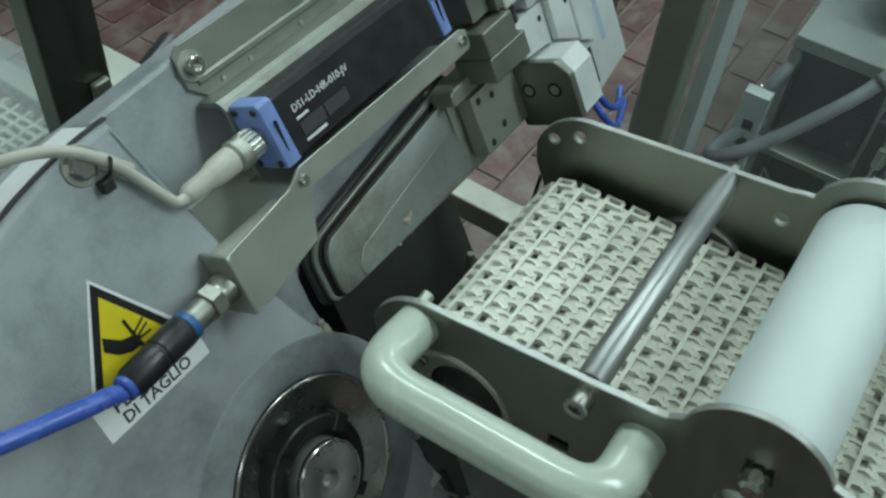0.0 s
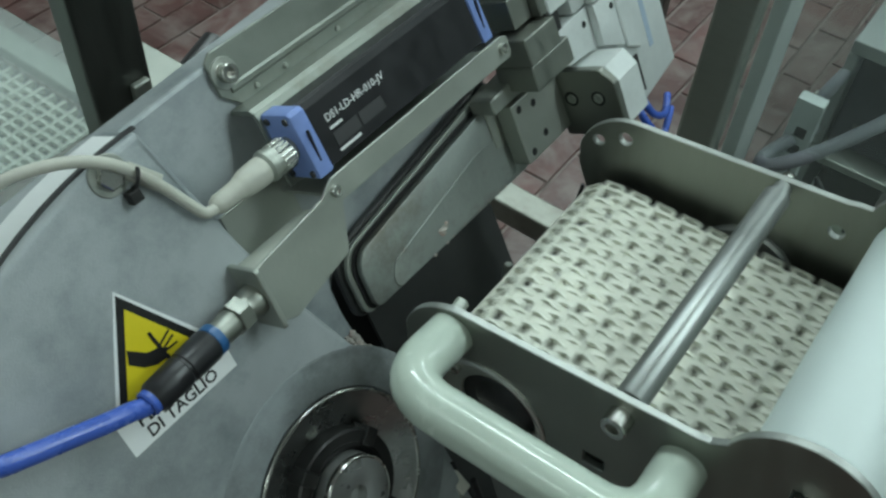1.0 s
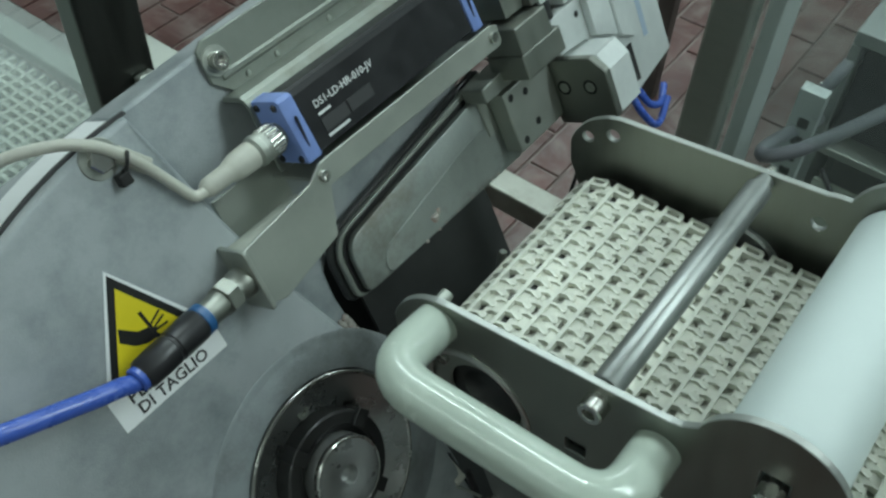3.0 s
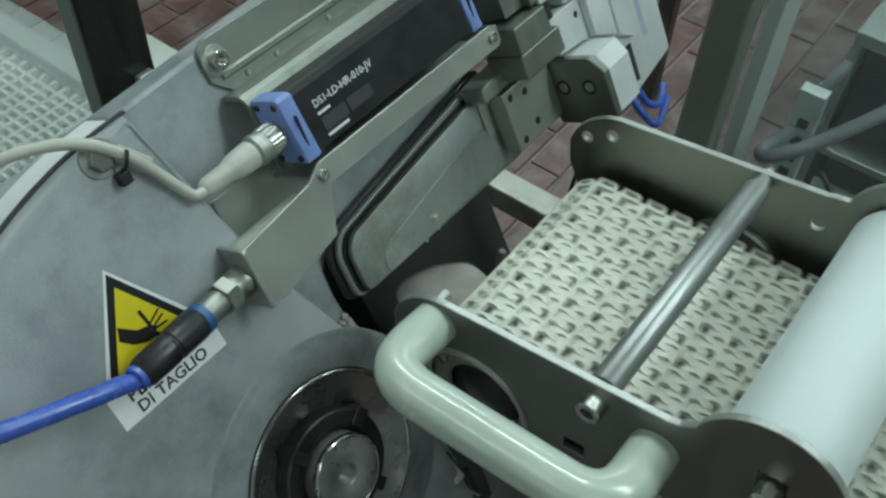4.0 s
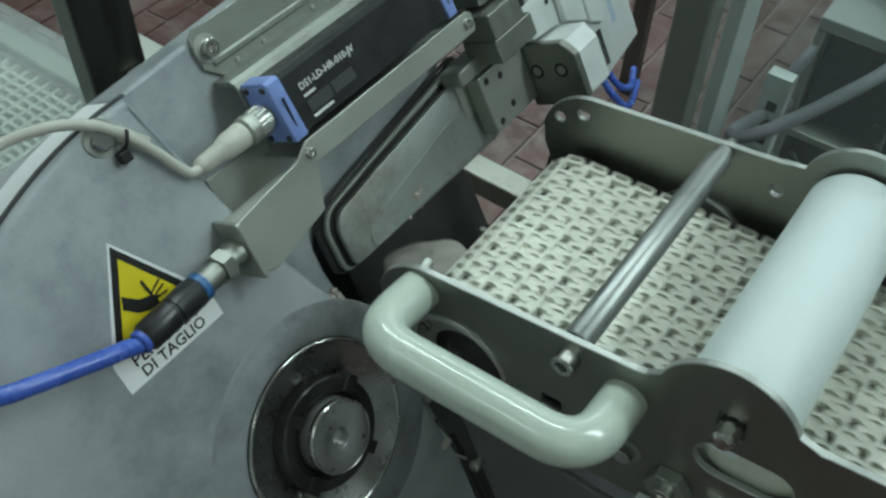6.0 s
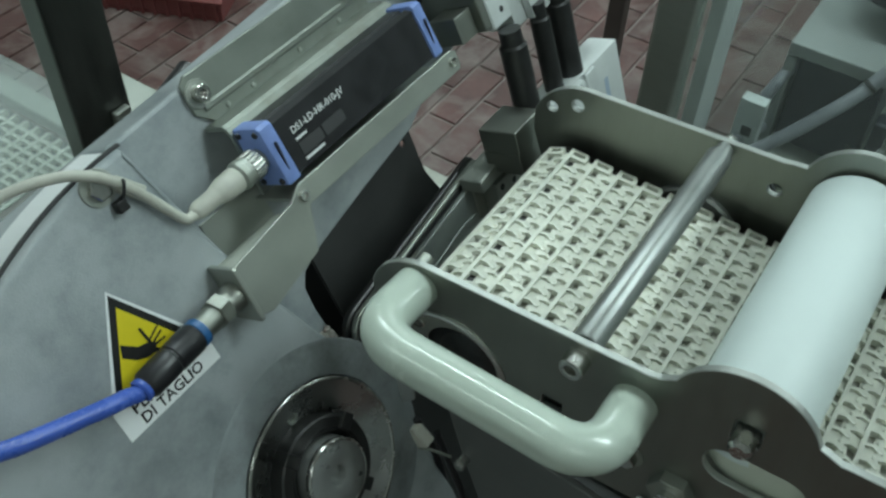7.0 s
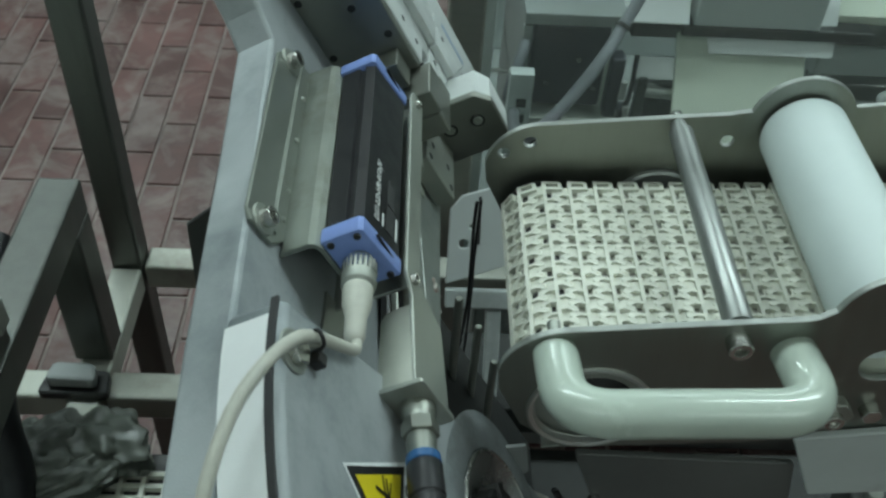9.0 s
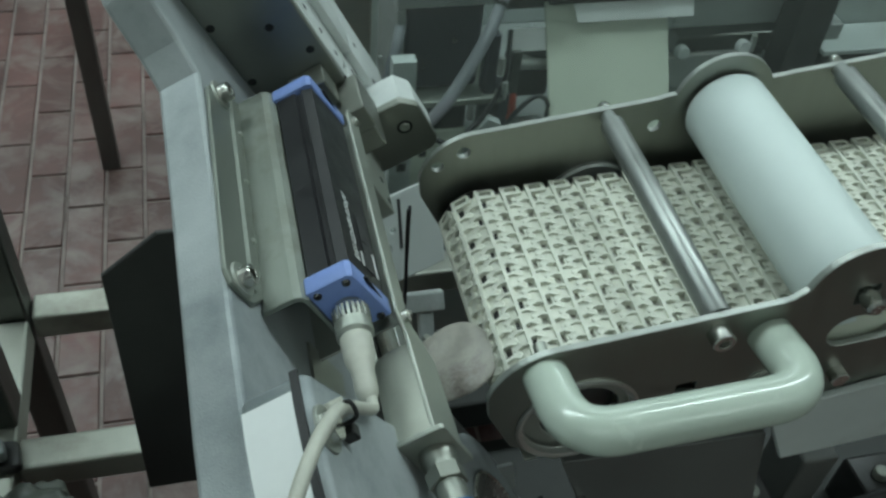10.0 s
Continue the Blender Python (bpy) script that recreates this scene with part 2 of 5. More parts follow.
def lathe(profile, n=32, m=None, bm=None):
    """A turned body round z: profile of (radius, z)."""
    b = bmesh.new()
    rows = []
    for r, z in profile:
        if r < 1e-6:
            rows.append([b.verts.new((0, 0, z))])
        else:
            rows.append([b.verts.new((r * math.cos(2 * math.pi * i / n), r * math.sin(2 * math.pi * i / n), z)) for i in range(n)])
    for p, q in zip(rows, rows[1:]):
        for i in range(n):
            j = (i + 1) % n
            f = [p[i % len(p)], p[j % len(p)], q[j % len(q)], q[i % len(q)]]
            f = list(dict.fromkeys(f))
            if len(f) > 2:
                b.faces.new(f)
    bmesh.ops.recalc_face_normals(b, faces=b.faces[:])
    if m is not None:
        bmesh.ops.transform(b, matrix=m, verts=b.verts[:])
    return merge(bm, b)


def toward(p, d):
    """A frame at p whose z points along d."""
    return Matrix.Translation(p) @ Vector(d).to_track_quat("Z", "Y").to_matrix().to_4x4()


def smooth_path(points, n=8):
    pts = [Vector(p) for p in points]
    ext = [2 * pts[0] - pts[1], *pts, 2 * pts[-1] - pts[-2]]
    out = []
    for i in range(1, len(ext) - 2):
        a, b, c, d = ext[i - 1:i + 3]
        for k in range(n):
            t = k / n
            out.append(0.5 * (2 * b + (c - a) * t + (2 * a - 5 * b + 4 * c - d) * t * t + (3 * b - a - 3 * c + d) * t ** 3))
    return out + [pts[-1]]


def tube(path, r, n=14, caps=True, bm=None):
    b = bmesh.new()
    pts = [Vector(p) for p in path]
    up = None
    rows = []
    for i, p in enumerate(pts):
        d = (pts[min(i + 1, len(pts) - 1)] - pts[max(i - 1, 0)]).normalized()
        if up is None:
            up = d.orthogonal().normalized()
        up = (up - d * up.dot(d)).normalized()
        s = d.cross(up)
        rad = r(i / (len(pts) - 1)) if callable(r) else r
        rows.append([b.verts.new(p + rad * (math.cos(2 * math.pi * k / n) * up + math.sin(2 * math.pi * k / n) * s)) for k in range(n)])
    for p, q in zip(rows, rows[1:]):
        for k in range(n):
            b.faces.new((p[k], p[(k + 1) % n], q[(k + 1) % n], q[k]))
    if caps:
        b.faces.new(rows[0])
        b.faces.new(rows[-1])
    bmesh.ops.recalc_face_normals(b, faces=b.faces[:])
    return merge(bm, b)


def rounded(points, r, n=6):
    """A path with its inner corners rounded to radius r."""
    pts = [Vector(p) for p in points]
    out = [pts[0]]
    for a, b, c in zip(pts, pts[1:], pts[2:]):
        u, v = (a - b).normalized(), (c - b).normalized()
        for k in range(n + 1):
            t = k / n
            p0, p2 = b + u * r, b + v * r
            out.append((1 - t) ** 2 * p0 + 2 * t * (1 - t) * b + t * t * p2)
    return out + [pts[-1]]


def rounded_poly(pts, r, n=5):
    out = []
    k = len(pts)
    for i in range(k):
        a, b, c = (Vector(pts[j % k]) for j in (i - 1, i, i + 1))
        u, v = (a - b), (c - b)
        q = min(r, u.length * 0.45, v.length * 0.45)
        p0, p2 = b + u.normalized() * q, b + v.normalized() * q
        for t in range(n + 1):
            f = t / n
            out.append(tuple((1 - f) ** 2 * p0 + 2 * f * (1 - f) * b + f * f * p2))
    return out


def socket_screw(parent, p, d, r=0.0065, h=0.008, mat=None, washer=True, name="screw"):
    """A socket-head cap screw with its washer; d points out of the surface."""
    m = toward(p, d)
    prof = [(0, h * 0.45), (r * 0.5, h * 0.45), (r * 0.5, h - 0.0004), (r * 0.55, h), (r * 0.9, h), (r, h - r * 0.1), (r, 0)]
    bm = lathe(prof, 20)
    ob = part(name, bm, mat or CHROME, parent, m=m, smooth=True)
    if washer:
        part("washer", lathe([(r * 0.6, 0.0016), (r * 1.6, 0.0016), (r * 1.65, 0.001), (r * 1.65, -0.0005)], 24), STEEL, ob, smooth=True)
    return ob


def hex_bolt(parent, p, d, r=0.0075, h=0.006, washer=True, mat=None, name="hex_bolt"):
    m = toward(p, d)
    bm = prism(ring(0, 0, r, 6), 0, h, bevel=0.0006)
    ob = part(name, bm, mat or CHROME, parent, m=m)
    if washer:
        part("washer", lathe([(r * 0.6, 0.0012), (r * 1.45, 0.0012), (r * 1.5, 0.0008), (r * 1.5, -0.0005)], 24), STEEL, ob, smooth=True)
    return ob

# ---- the two machine frames ----
# housing frame: x along the blade housing, y up its sloping face, z out of the face
HOUSE = Matrix(((0, -0.4805, 0.8770, 0), (1, 0, 0, 0), (0, 0.8770, 0.4805, 0), (0, 0, 0, 1)))
# conveyor frame: x along the side plates, y across, z up from the plates' top edge
CONV = pose(-0.2, 0.469, 1.07, 0, -7.0, 0)
OUT = (0, 0, 1)


# ---- hall ----
def build_hall():
    floor = part("floor", box(-5, 6, -4, 7, -0.12, -0.006, 0), GROUT)
    tagged(floor, "grey cement bed of the red tiled floor", "floor", kind="structure")
    # walls and ceiling are added out of view to close the room and bounce light
    for name, b in (("wall_north", (-5.2, 6.2, 7, 7.2)), ("wall_south", (-5.2, 6.2, -4.2, -4)), ("wall_west", (-5.2, -5, -4, 7)), ("wall_east", (6, 6.2, -4, 7))):
        w = part(name, box(*b, -0.12, 3.6, 0), WALL)
        tagged(w, "unseen hall wall, kept pale to bounce fill light", "wall", kind="structure")
    c = part("ceiling", box(-5.2, 6.2, -4.2, 7.2, 3.6, 3.75, 0), WALL)
    tagged(c, "unseen hall ceiling, kept pale to bounce fill light", "ceiling", kind="structure")
    # fittings are out of view; those at y -1.6 only go with the added fill
    for lx, ly, lz in LAMPS:
        lamp = thing("ceiling_light", pose(lx, ly, lz), "unseen white fluorescent tube light fitting on the ceiling", "ceiling light", "hall lights")
        part("housing", box(-1.2, 1.2, -0.17, 0.17, 0.0, 0.25, 0.01), WALL, lamp)
        part("diffuser", box(-1.15, 1.15, -0.13, 0.13, -0.03, -0.002, 0.01), GLOW, lamp)
    return floor


floor = build_hall()


# ---- slicer housing ----
def arc(cx, cy, r, a0, a1, n):
    return [(cx + r * math.cos(radians(a0 + (a1 - a0) * i / n)), cy + r * math.sin(radians(a0 + (a1 - a0) * i / n))) for i in range(n + 1)]


HUB = (0.270, 0.917)
SHAFT = (0.2615, 0.9305)


def build_housing():
    h = thing("slicer_housing", HOUSE, "blasted grey steel blade housing of a slicer, sloping back", "machine housing")
    outline = [(0.36, 0.55), (0.385, 0.80), (0.378, 0.88), (0.363, 0.9582), (0.3548, 0.985), (0.3525, 1.0156), (0.3540, 1.038), (0.362, 1.0485), (0.381, 1.0550), (0.455, 1.0676), (0.53, 1.0785), (0.58, 1.10), (0.66, 1.12), (0.70, 1.16), (0.70, 1.34), (0.60, 1.34), (0.56, 1.30), (0.545, 1.262), (0.532, 1.242), (0.42, 1.234), (0.257, 1.2245), (0.205, 1.2195)]
    outline += arc(HUB[0], HUB[1], 0.318, 110, 180, 20) + [(-0.055, 0.55)]
    part("base_plate", prism(outline, 0.172, 0.204, bevel=0.003, seg=2), STEEL_CAST, h, "grey blasted steel tray with folded edge")
    # raised round cover with a soft edge
    cover = [(0.262, 1.233), (0.285, 1.136), (0.304, 1.070), (0.322, 1.022), (0.338, 0.985), (0.345, 0.94), (0.352, 0.90), (0.36, 0.80), (0.34, 0.56)] + [(-0.040, 0.56)] + arc(HUB[0], HUB[1], 0.3145, 180, 92, 30)
    hole = ring(SHAFT[0], SHAFT[1], 0.079, 48)
    part("cover", prism(cover, 0.2045, 0.244, bevel=0.005, seg=3, holes=[hole]), STEEL_CAST, h, "raised grey blasted steel cover", smooth=True)
    # white paper strip on the sloping side wall
    strip = bmesh.new()
    lines = [[strip.verts.new((x, y, z)) for x, y in arc(HUB[0], HUB[1], r, 93, 165, 24)] for r, z in ((0.3150, 0.2345), (0.3148, 0.2062), (0.3156, 0.2062), (0.3162, 0.2345))]
    for p, q in zip(lines, lines[1:] + lines[:1]):
        for k in range(24):
            strip.faces.new((p[k], p[k + 1], q[k + 1], q[k]))
    part("paper_strip", strip, PAPER, h, "white paper strip stuck along the edge")
    joint = arc(HUB[0], HUB[1], 0.3162, 91, 170, 24) + arc(HUB[0], HUB[1], 0.3142, 170, 91, 24)
    part("joint_seal", prism(joint, 0.2347, 0.2392, bevel=0), GREYPRINT, h, "dark joint line under the cover rim")
    # hub
    m = Matrix.Translation((SHAFT[0], SHAFT[1], 0))
    part("hub_ring", lathe([(0.1055, 0.2437), (0.1035, 0.2445), (0.1010, 0.2440), (0.0970, 0.2449), (0.0860, 0.2456), (0.0795, 0.2456), (0.0765, 0.2450), (0.0752, 0.240)], 72, m), GREASY, h, smooth=True)
    part("hub_cone", lathe([(0.0750, 0.2440), (0.0742, 0.2466), (0.0728, 0.2462), (0.0700, 0.2440), (0.0500, 0.2345), (0.0440, 0.2330)], 72), TURNED, h, "bright turned cone", m=m, smooth=True)
    part("hub_boss", lathe([(0.0458, 0.215), (0.0458, 0.2475), (0.0445, 0.2490), (0.0340, 0.2490), (0.0335, 0.240)], 48), DARK, h, "dark notched ring", m=m, smooth=True)
    nut = part("hub_nut", lathe([(0.0, 0.2520), (0.0075, 0.2520), (0.0078, 0.2598), (0.0095, 0.2606), (0.0268, 0.2606), (0.0288, 0.2598), (0.0294, 0.2580), (0.0294, 0.240)], 48), NUT, h, "dark turned shaft nut with a round socket", m=m, smooth=True)
    # ink-black ring: shade of the gap round the nut, put in as colour
    part("nut_gap_shade", lathe([(0.0294, 0.2440), (0.0320, 0.2478), (0.0362, 0.2496), (0.0365, 0.240)], 48), INK, nut, smooth=True)
    # thin chrome ring added to give the nut edge its highlight
    part("nut_rim", lathe([(0.0276, 0.2607), (0.0286, 0.2612), (0.0296, 0.2602), (0.0299, 0.2585), (0.0297, 0.2560)], 48), CHROME, nut, "bright rim added as the edge highlight", smooth=True)
    # a second chrome ring stands in for the glint round the cone
    part("cone_rim", lathe([(0.0722, 0.2458), (0.0730, 0.2470), (0.0744, 0.2470), (0.0753, 0.2460)], 72), CHROME, h, "bright rim added as the edge highlight", m=m, smooth=True)
    for k in range(4):
        a = radians(32 + 90 * k)
        part("notch_block", box(0.034, 0.0485, -0.0055, 0.0055, 0.236, 0.2520, 0.001), DARK, h, m=m @ Matrix.Rotation(a, 4, "Z"))
    socket_screw(h, (SHAFT[0] - 0.036, SHAFT[1] - 0.032, 0.236), OUT, 0.0052, 0.006, STEEL, washer=False)
    socket_screw(h, (SHAFT[0] + 0.004, SHAFT[1] + 0.052, 0.233), OUT, 0.0052, 0.004, STEEL, washer=False)
    hex_bolt(h, (0.2335, 1.2195, 0.244), OUT, 0.0085, 0.006)
    hex_bolt(h, (0.02, 1.05, 0.244), OUT, 0.0085, 0.006)
    return h


housing = build_housing()


def build_stand():
    st = thing("slicer_stand", Matrix(), "dull grey steel stand under the blade housing", "machine stand")
    part("column", box(-0.40, -0.06, -0.02, 0.33, 0.08, 0.555, 0.006), DULL, st)
    part("spine", box(-0.50, -0.40, 0.05, 0.30, 0.08, 0.80, 0.006), DULL, st)
    for x in (-0.48, -0.10):
        for y in (0.06, 0.26):
            part("foot", lathe([(0, 0), (0.03, 0), (0.03, 0.015), (0.012, 0.03), (0.012, 0.08), (0, 0.08)], 20), DARK, st, m=Matrix.Translation((x, y, 0)), smooth=True)
    return st


build_stand()


def build_bracket_and_sensor():
    br = thing("sensor_bracket", HOUSE, "folded stainless steel bracket screwed to the housing", "bracket")
    # flange on the tray with chamfered corners
    fl = [(0.358, 1.193), (0.343, 1.207), (0.343, 1.231), (0.350, 1.236), (0.520, 1.236), (0.535, 1.226), (0.545, 1.193)]
    part("flange", prism(fl, 0.2045, 0.2075, bevel=0.0006), BRACKET, br)
    part("web", prism([(1.1935, 0.2046), (1.196, 0.2075), (1.1955, 0.226), (1.193, 0.230), (1.188, 0.2325), (1.137, 0.2325), (1.137, 0.2295), (1.187, 0.2295), (1.1905, 0.2275), (1.1915, 0.2246), (1.1915, 0.2045)], 0.345, 0.545, axis="x", bevel=0.0004), BRACKET, br)
    part("rib", prism([(1.2045, 0.2074), (1.2065, 0.2095), (1.2095, 0.2095), (1.2115, 0.2074)], 0.352, 0.538, axis="x", bevel=0.0005), BRACKET, br)
    # lower lip that carries the end caps and runs down to the box
    lip = [(0.2718, 1.0850), (0.284, 1.0805), (0.3405, 1.0905), (0.3535, 1.123), (0.553, 1.1225), (0.556, 1.126), (0.556, 1.1385), (0.549, 1.1415), (0.352, 1.1415), (0.338, 1.1335), (0.2718, 1.1265)]
    part("front_lip", prism(lip, 0.2655, 0.2682, bevel=0.0006), STEEL, br, "folded front lip")
    part("lip_return", prism([(0.352, 1.1255), (0.553, 1.1255), (0.553, 1.128), (0.352, 1.128)], 0.2045, 0.2655, bevel=0.0005), STEEL, br)
    # channel box round the receiver
    trough = [(1.1265, 0.2682), (1.1268, 0.2560), (1.1262, 0.2500), (1.1245, 0.2440), (1.1215, 0.2395), (1.1170, 0.2360), (1.1110, 0.2345), (1.1110, 0.2372), (1.1160, 0.2386), (1.1195, 0.2412), (1.1220, 0.2450), (1.1235, 0.2505), (1.1238, 0.2655)]
    part("box_top", prism(trough, 0.2720, 0.336, axis="x", bevel=0.0005, seg=2), FOLD, br, "rounded pale folded back of the box", smooth=True)
    part("box_end", prism(rounded_poly([(1.0830, 0.2740), (1.0830, 0.2400), (1.1000, 0.2330), (1.1230, 0.2360), (1.1290, 0.2440), (1.1290, 0.2740)], 0.003), 0.2680, 0.2715, axis="x", bevel=0.0006), STEEL, br, "bent end plate of the box")
    part("box_lug", prism([(0.30, 1.10), (0.36, 1.095), (0.36, 1.14), (0.30, 1.14)], 0.2042, 0.2062, bevel=0.0004), STEEL, br)
    socket_screw(br, (0.353, 1.2196, 0.2075), OUT, 0.0066, 0.0085)
    socket_screw(br, (0.5255, 1.2215, 0.2075), OUT, 0.0066, 0.0085)
    socket_screw(br, (0.3508, 1.1325, 0.2682), OUT, 0.0042, 0.0035, washer=False)
    socket_screw(br, (0.5465, 1.1325, 0.2682), OUT, 0.0042, 0.0035, washer=False)
    for u in (0.372, 0.40, 0.455, 0.505):
        part("rivet", lathe([(0, 0.002), (0.0018, 0.0016), (0.0024, 0)], 12), STEEL, br, m=Matrix.Translation((u, 1.2, 0.2074)), smooth=True)

    s = thing("light_curtain_sensor", HOUSE, "black optical sensor bar with periwinkle blue end caps on a bracket", "sensor")
    prof = [(1.1445, 0.2335), (1.189, 0.2335), (1.189, 0.248), (1.1865, 0.249), (1.1865, 0.252), (1.189, 0.253), (1.1865, 0.2605), (1.1445, 0.2635)]
    part("body", prism(prof, 0.361, 0.5345, axis="x", bevel=0.0008), BLACK, s, "black aluminium sensor profile")
    for u0, u1 in ((0.3475, 0.361), (0.5345, 0.546)):
        cap = part("end_cap", prism([(1.143, 0.2315), (1.191, 0.2315), (1.191, 0.259), (1.1885, 0.2618), (1.143, 0.2650)], u0, u1, axis="x", bevel=0.0016, seg=2), BLUE_CAP, s, "periwinkle blue plastic end cap", smooth=True)
        mid = (u0 + u1) / 2
        part("slot", prism([(mid - 0.0006, 1.150), (mid + 0.0006, 1.150), (mid + 0.0006, 1.176), (mid - 0.0006, 1.176)], 0.2628, 0.2648, bevel=0), INK, cap, m=Matrix.Translation((0, 1.163, 0.2637)) @ Matrix.Rotation(radians(3.2), 4, "X") @ Matrix.Translation((0, -1.163, -0.2637)))
    for v, w in ((1.186, 0.237), (1.186, 0.256), (1.147, 0.2375), (1.147, 0.259)):
        part("cap_screw", lathe([(0, 0.0005), (0.0012, 0.0005), (0.0013, 0.0014), (0.0024, 0.0014), (0.0026, 0)], 14), DARK, s, m=toward((0.3475, v, w), (-1, 0, 0)), smooth=True)
    # plug, elbow and pale lead
    face = Matrix.Translation((0.3475, 1.1665, 0.2475)) @ Vector((-1, 0, 0)).to_track_quat("Z", "Y").to_matrix().to_4x4()
    plug = part("plug_nut", lathe([(0.0085, 0.0), (0.0088, 0.003), (0.0104, 0.0035), (0.0112, 0.006), (0.0112, 0.014), (0.0106, 0.0155), (0.0106, 0.0185), (0.0112, 0.019), (0.0112, 0.023), (0.0090, 0.025)], 28), STEEL, s, "knurled bright plug nut", m=face, smooth=True)
    knurl = [(r * math.cos(math.pi * i / 22), r * math.sin(math.pi * i / 22)) for i in range(44) for r in (0.01155 if i % 2 else 0.0108,)]
    part("knurl", prism(knurl, 0.0045, 0.0145, bevel=0), CHROME, plug, "knurled grip")
    part("plug_body", lathe([(0.0085, 0.0245), (0.0094, 0.0255), (0.0097, 0.028), (0.0092, 0.040), (0.0076, 0.046), (0.0068, 0.048), (0.0066, 0.064), (0.0052, 0.068), (0.003, 0.070)], 28), GREY_CABLE, s, "pale grey moulded plug", m=face, smooth=True)

    def on_body(uc, vc, ang, ob):
        ob.matrix_basis = Matrix.Translation((uc, vc, 0.2639 - (vc - 1.1445) * 0.066)) @ Matrix.Rotation(radians(-3.8), 4, "X") @ Matrix.Rotation(radians(ang), 4, "Z")
        return ob
    split_letters(on_body(0.3725, 1.1712, 0, lettering("print", "DS1-LD-HR-010-JV", 0.0075, TEXT, s)))
    on_body(0.3725, 1.1655, 0, bars("small_print", [(0, 0.012)], 0.0019, TEXT, s))
    on_body(0.3725, 1.1535, 0, bars("logo_block", [(0, 0.024), (0.026, 0.050)], 0.0095, GREYPRINT, s))
    on_body(0.3725, 1.1492, 0, bars("small_print", [(0, 0.021)], 0.0020, TEXT, s))
    return br, s


def lettering(name, text, size, mat, parent, align="LEFT"):
    cu = bpy.data.curves.new("scratch_text", "FONT")
    cu.body, cu.size, cu.extrude, cu.align_x, cu.resolution_u = text, size, 0.00015, align, 2
    cu.offset = size * 0.012
    ob = new("scratch_text", cu)
    bpy.context.view_layer.update()
    me = bpy.data.meshes.new_from_object(ob.evaluated_get(bpy.context.evaluated_depsgraph_get()))
    bpy.data.objects.remove(ob)
    bpy.data.curves.remove(cu)
    me.materials.clear()
    me.materials.append(mat)
    o = new(name, me)
    o.parent = parent
    return o


def split_letters(ob):
    """Each printed character becomes a part of its own."""
    bm = bmesh.new()
    bm.from_mesh(ob.data)
    bm.verts.ensure_lookup_table()
    left = set(bm.verts)
    while left:
        todo, island = [left.pop()], []
        while todo:
            v = todo.pop()
            island.append(v)
            for e in v.link_edges:
                w = e.other_vert(v)
                if w in left:
                    left.remove(w)
                    todo.append(w)
        at = {v: k for k, v in enumerate(island)}
        faces = {f for v in island for f in v.link_faces}
        me = bpy.data.meshes.new("letter")
        me.from_pydata([tuple(v.co) for v in island], [], [[at[v] for v in f.verts] for f in sorted(faces, key=lambda f: f.index)])
        me.materials.append(ob.data.materials[0])
        o = new("letter", me)
        o.parent = ob.parent
        o.matrix_basis = ob.matrix_basis.copy()
    bm.free()
    bpy.data.objects.remove(ob)


def bars(name, spans, height, mat, parent):
    b = None
    for a, c in spans:
        b = box(a, c, 0, height, -0.0001, 0.0002, 0, bm=b)
    return part(name, b, mat, parent)


bracket, sensor = build_bracket_and_sensor()


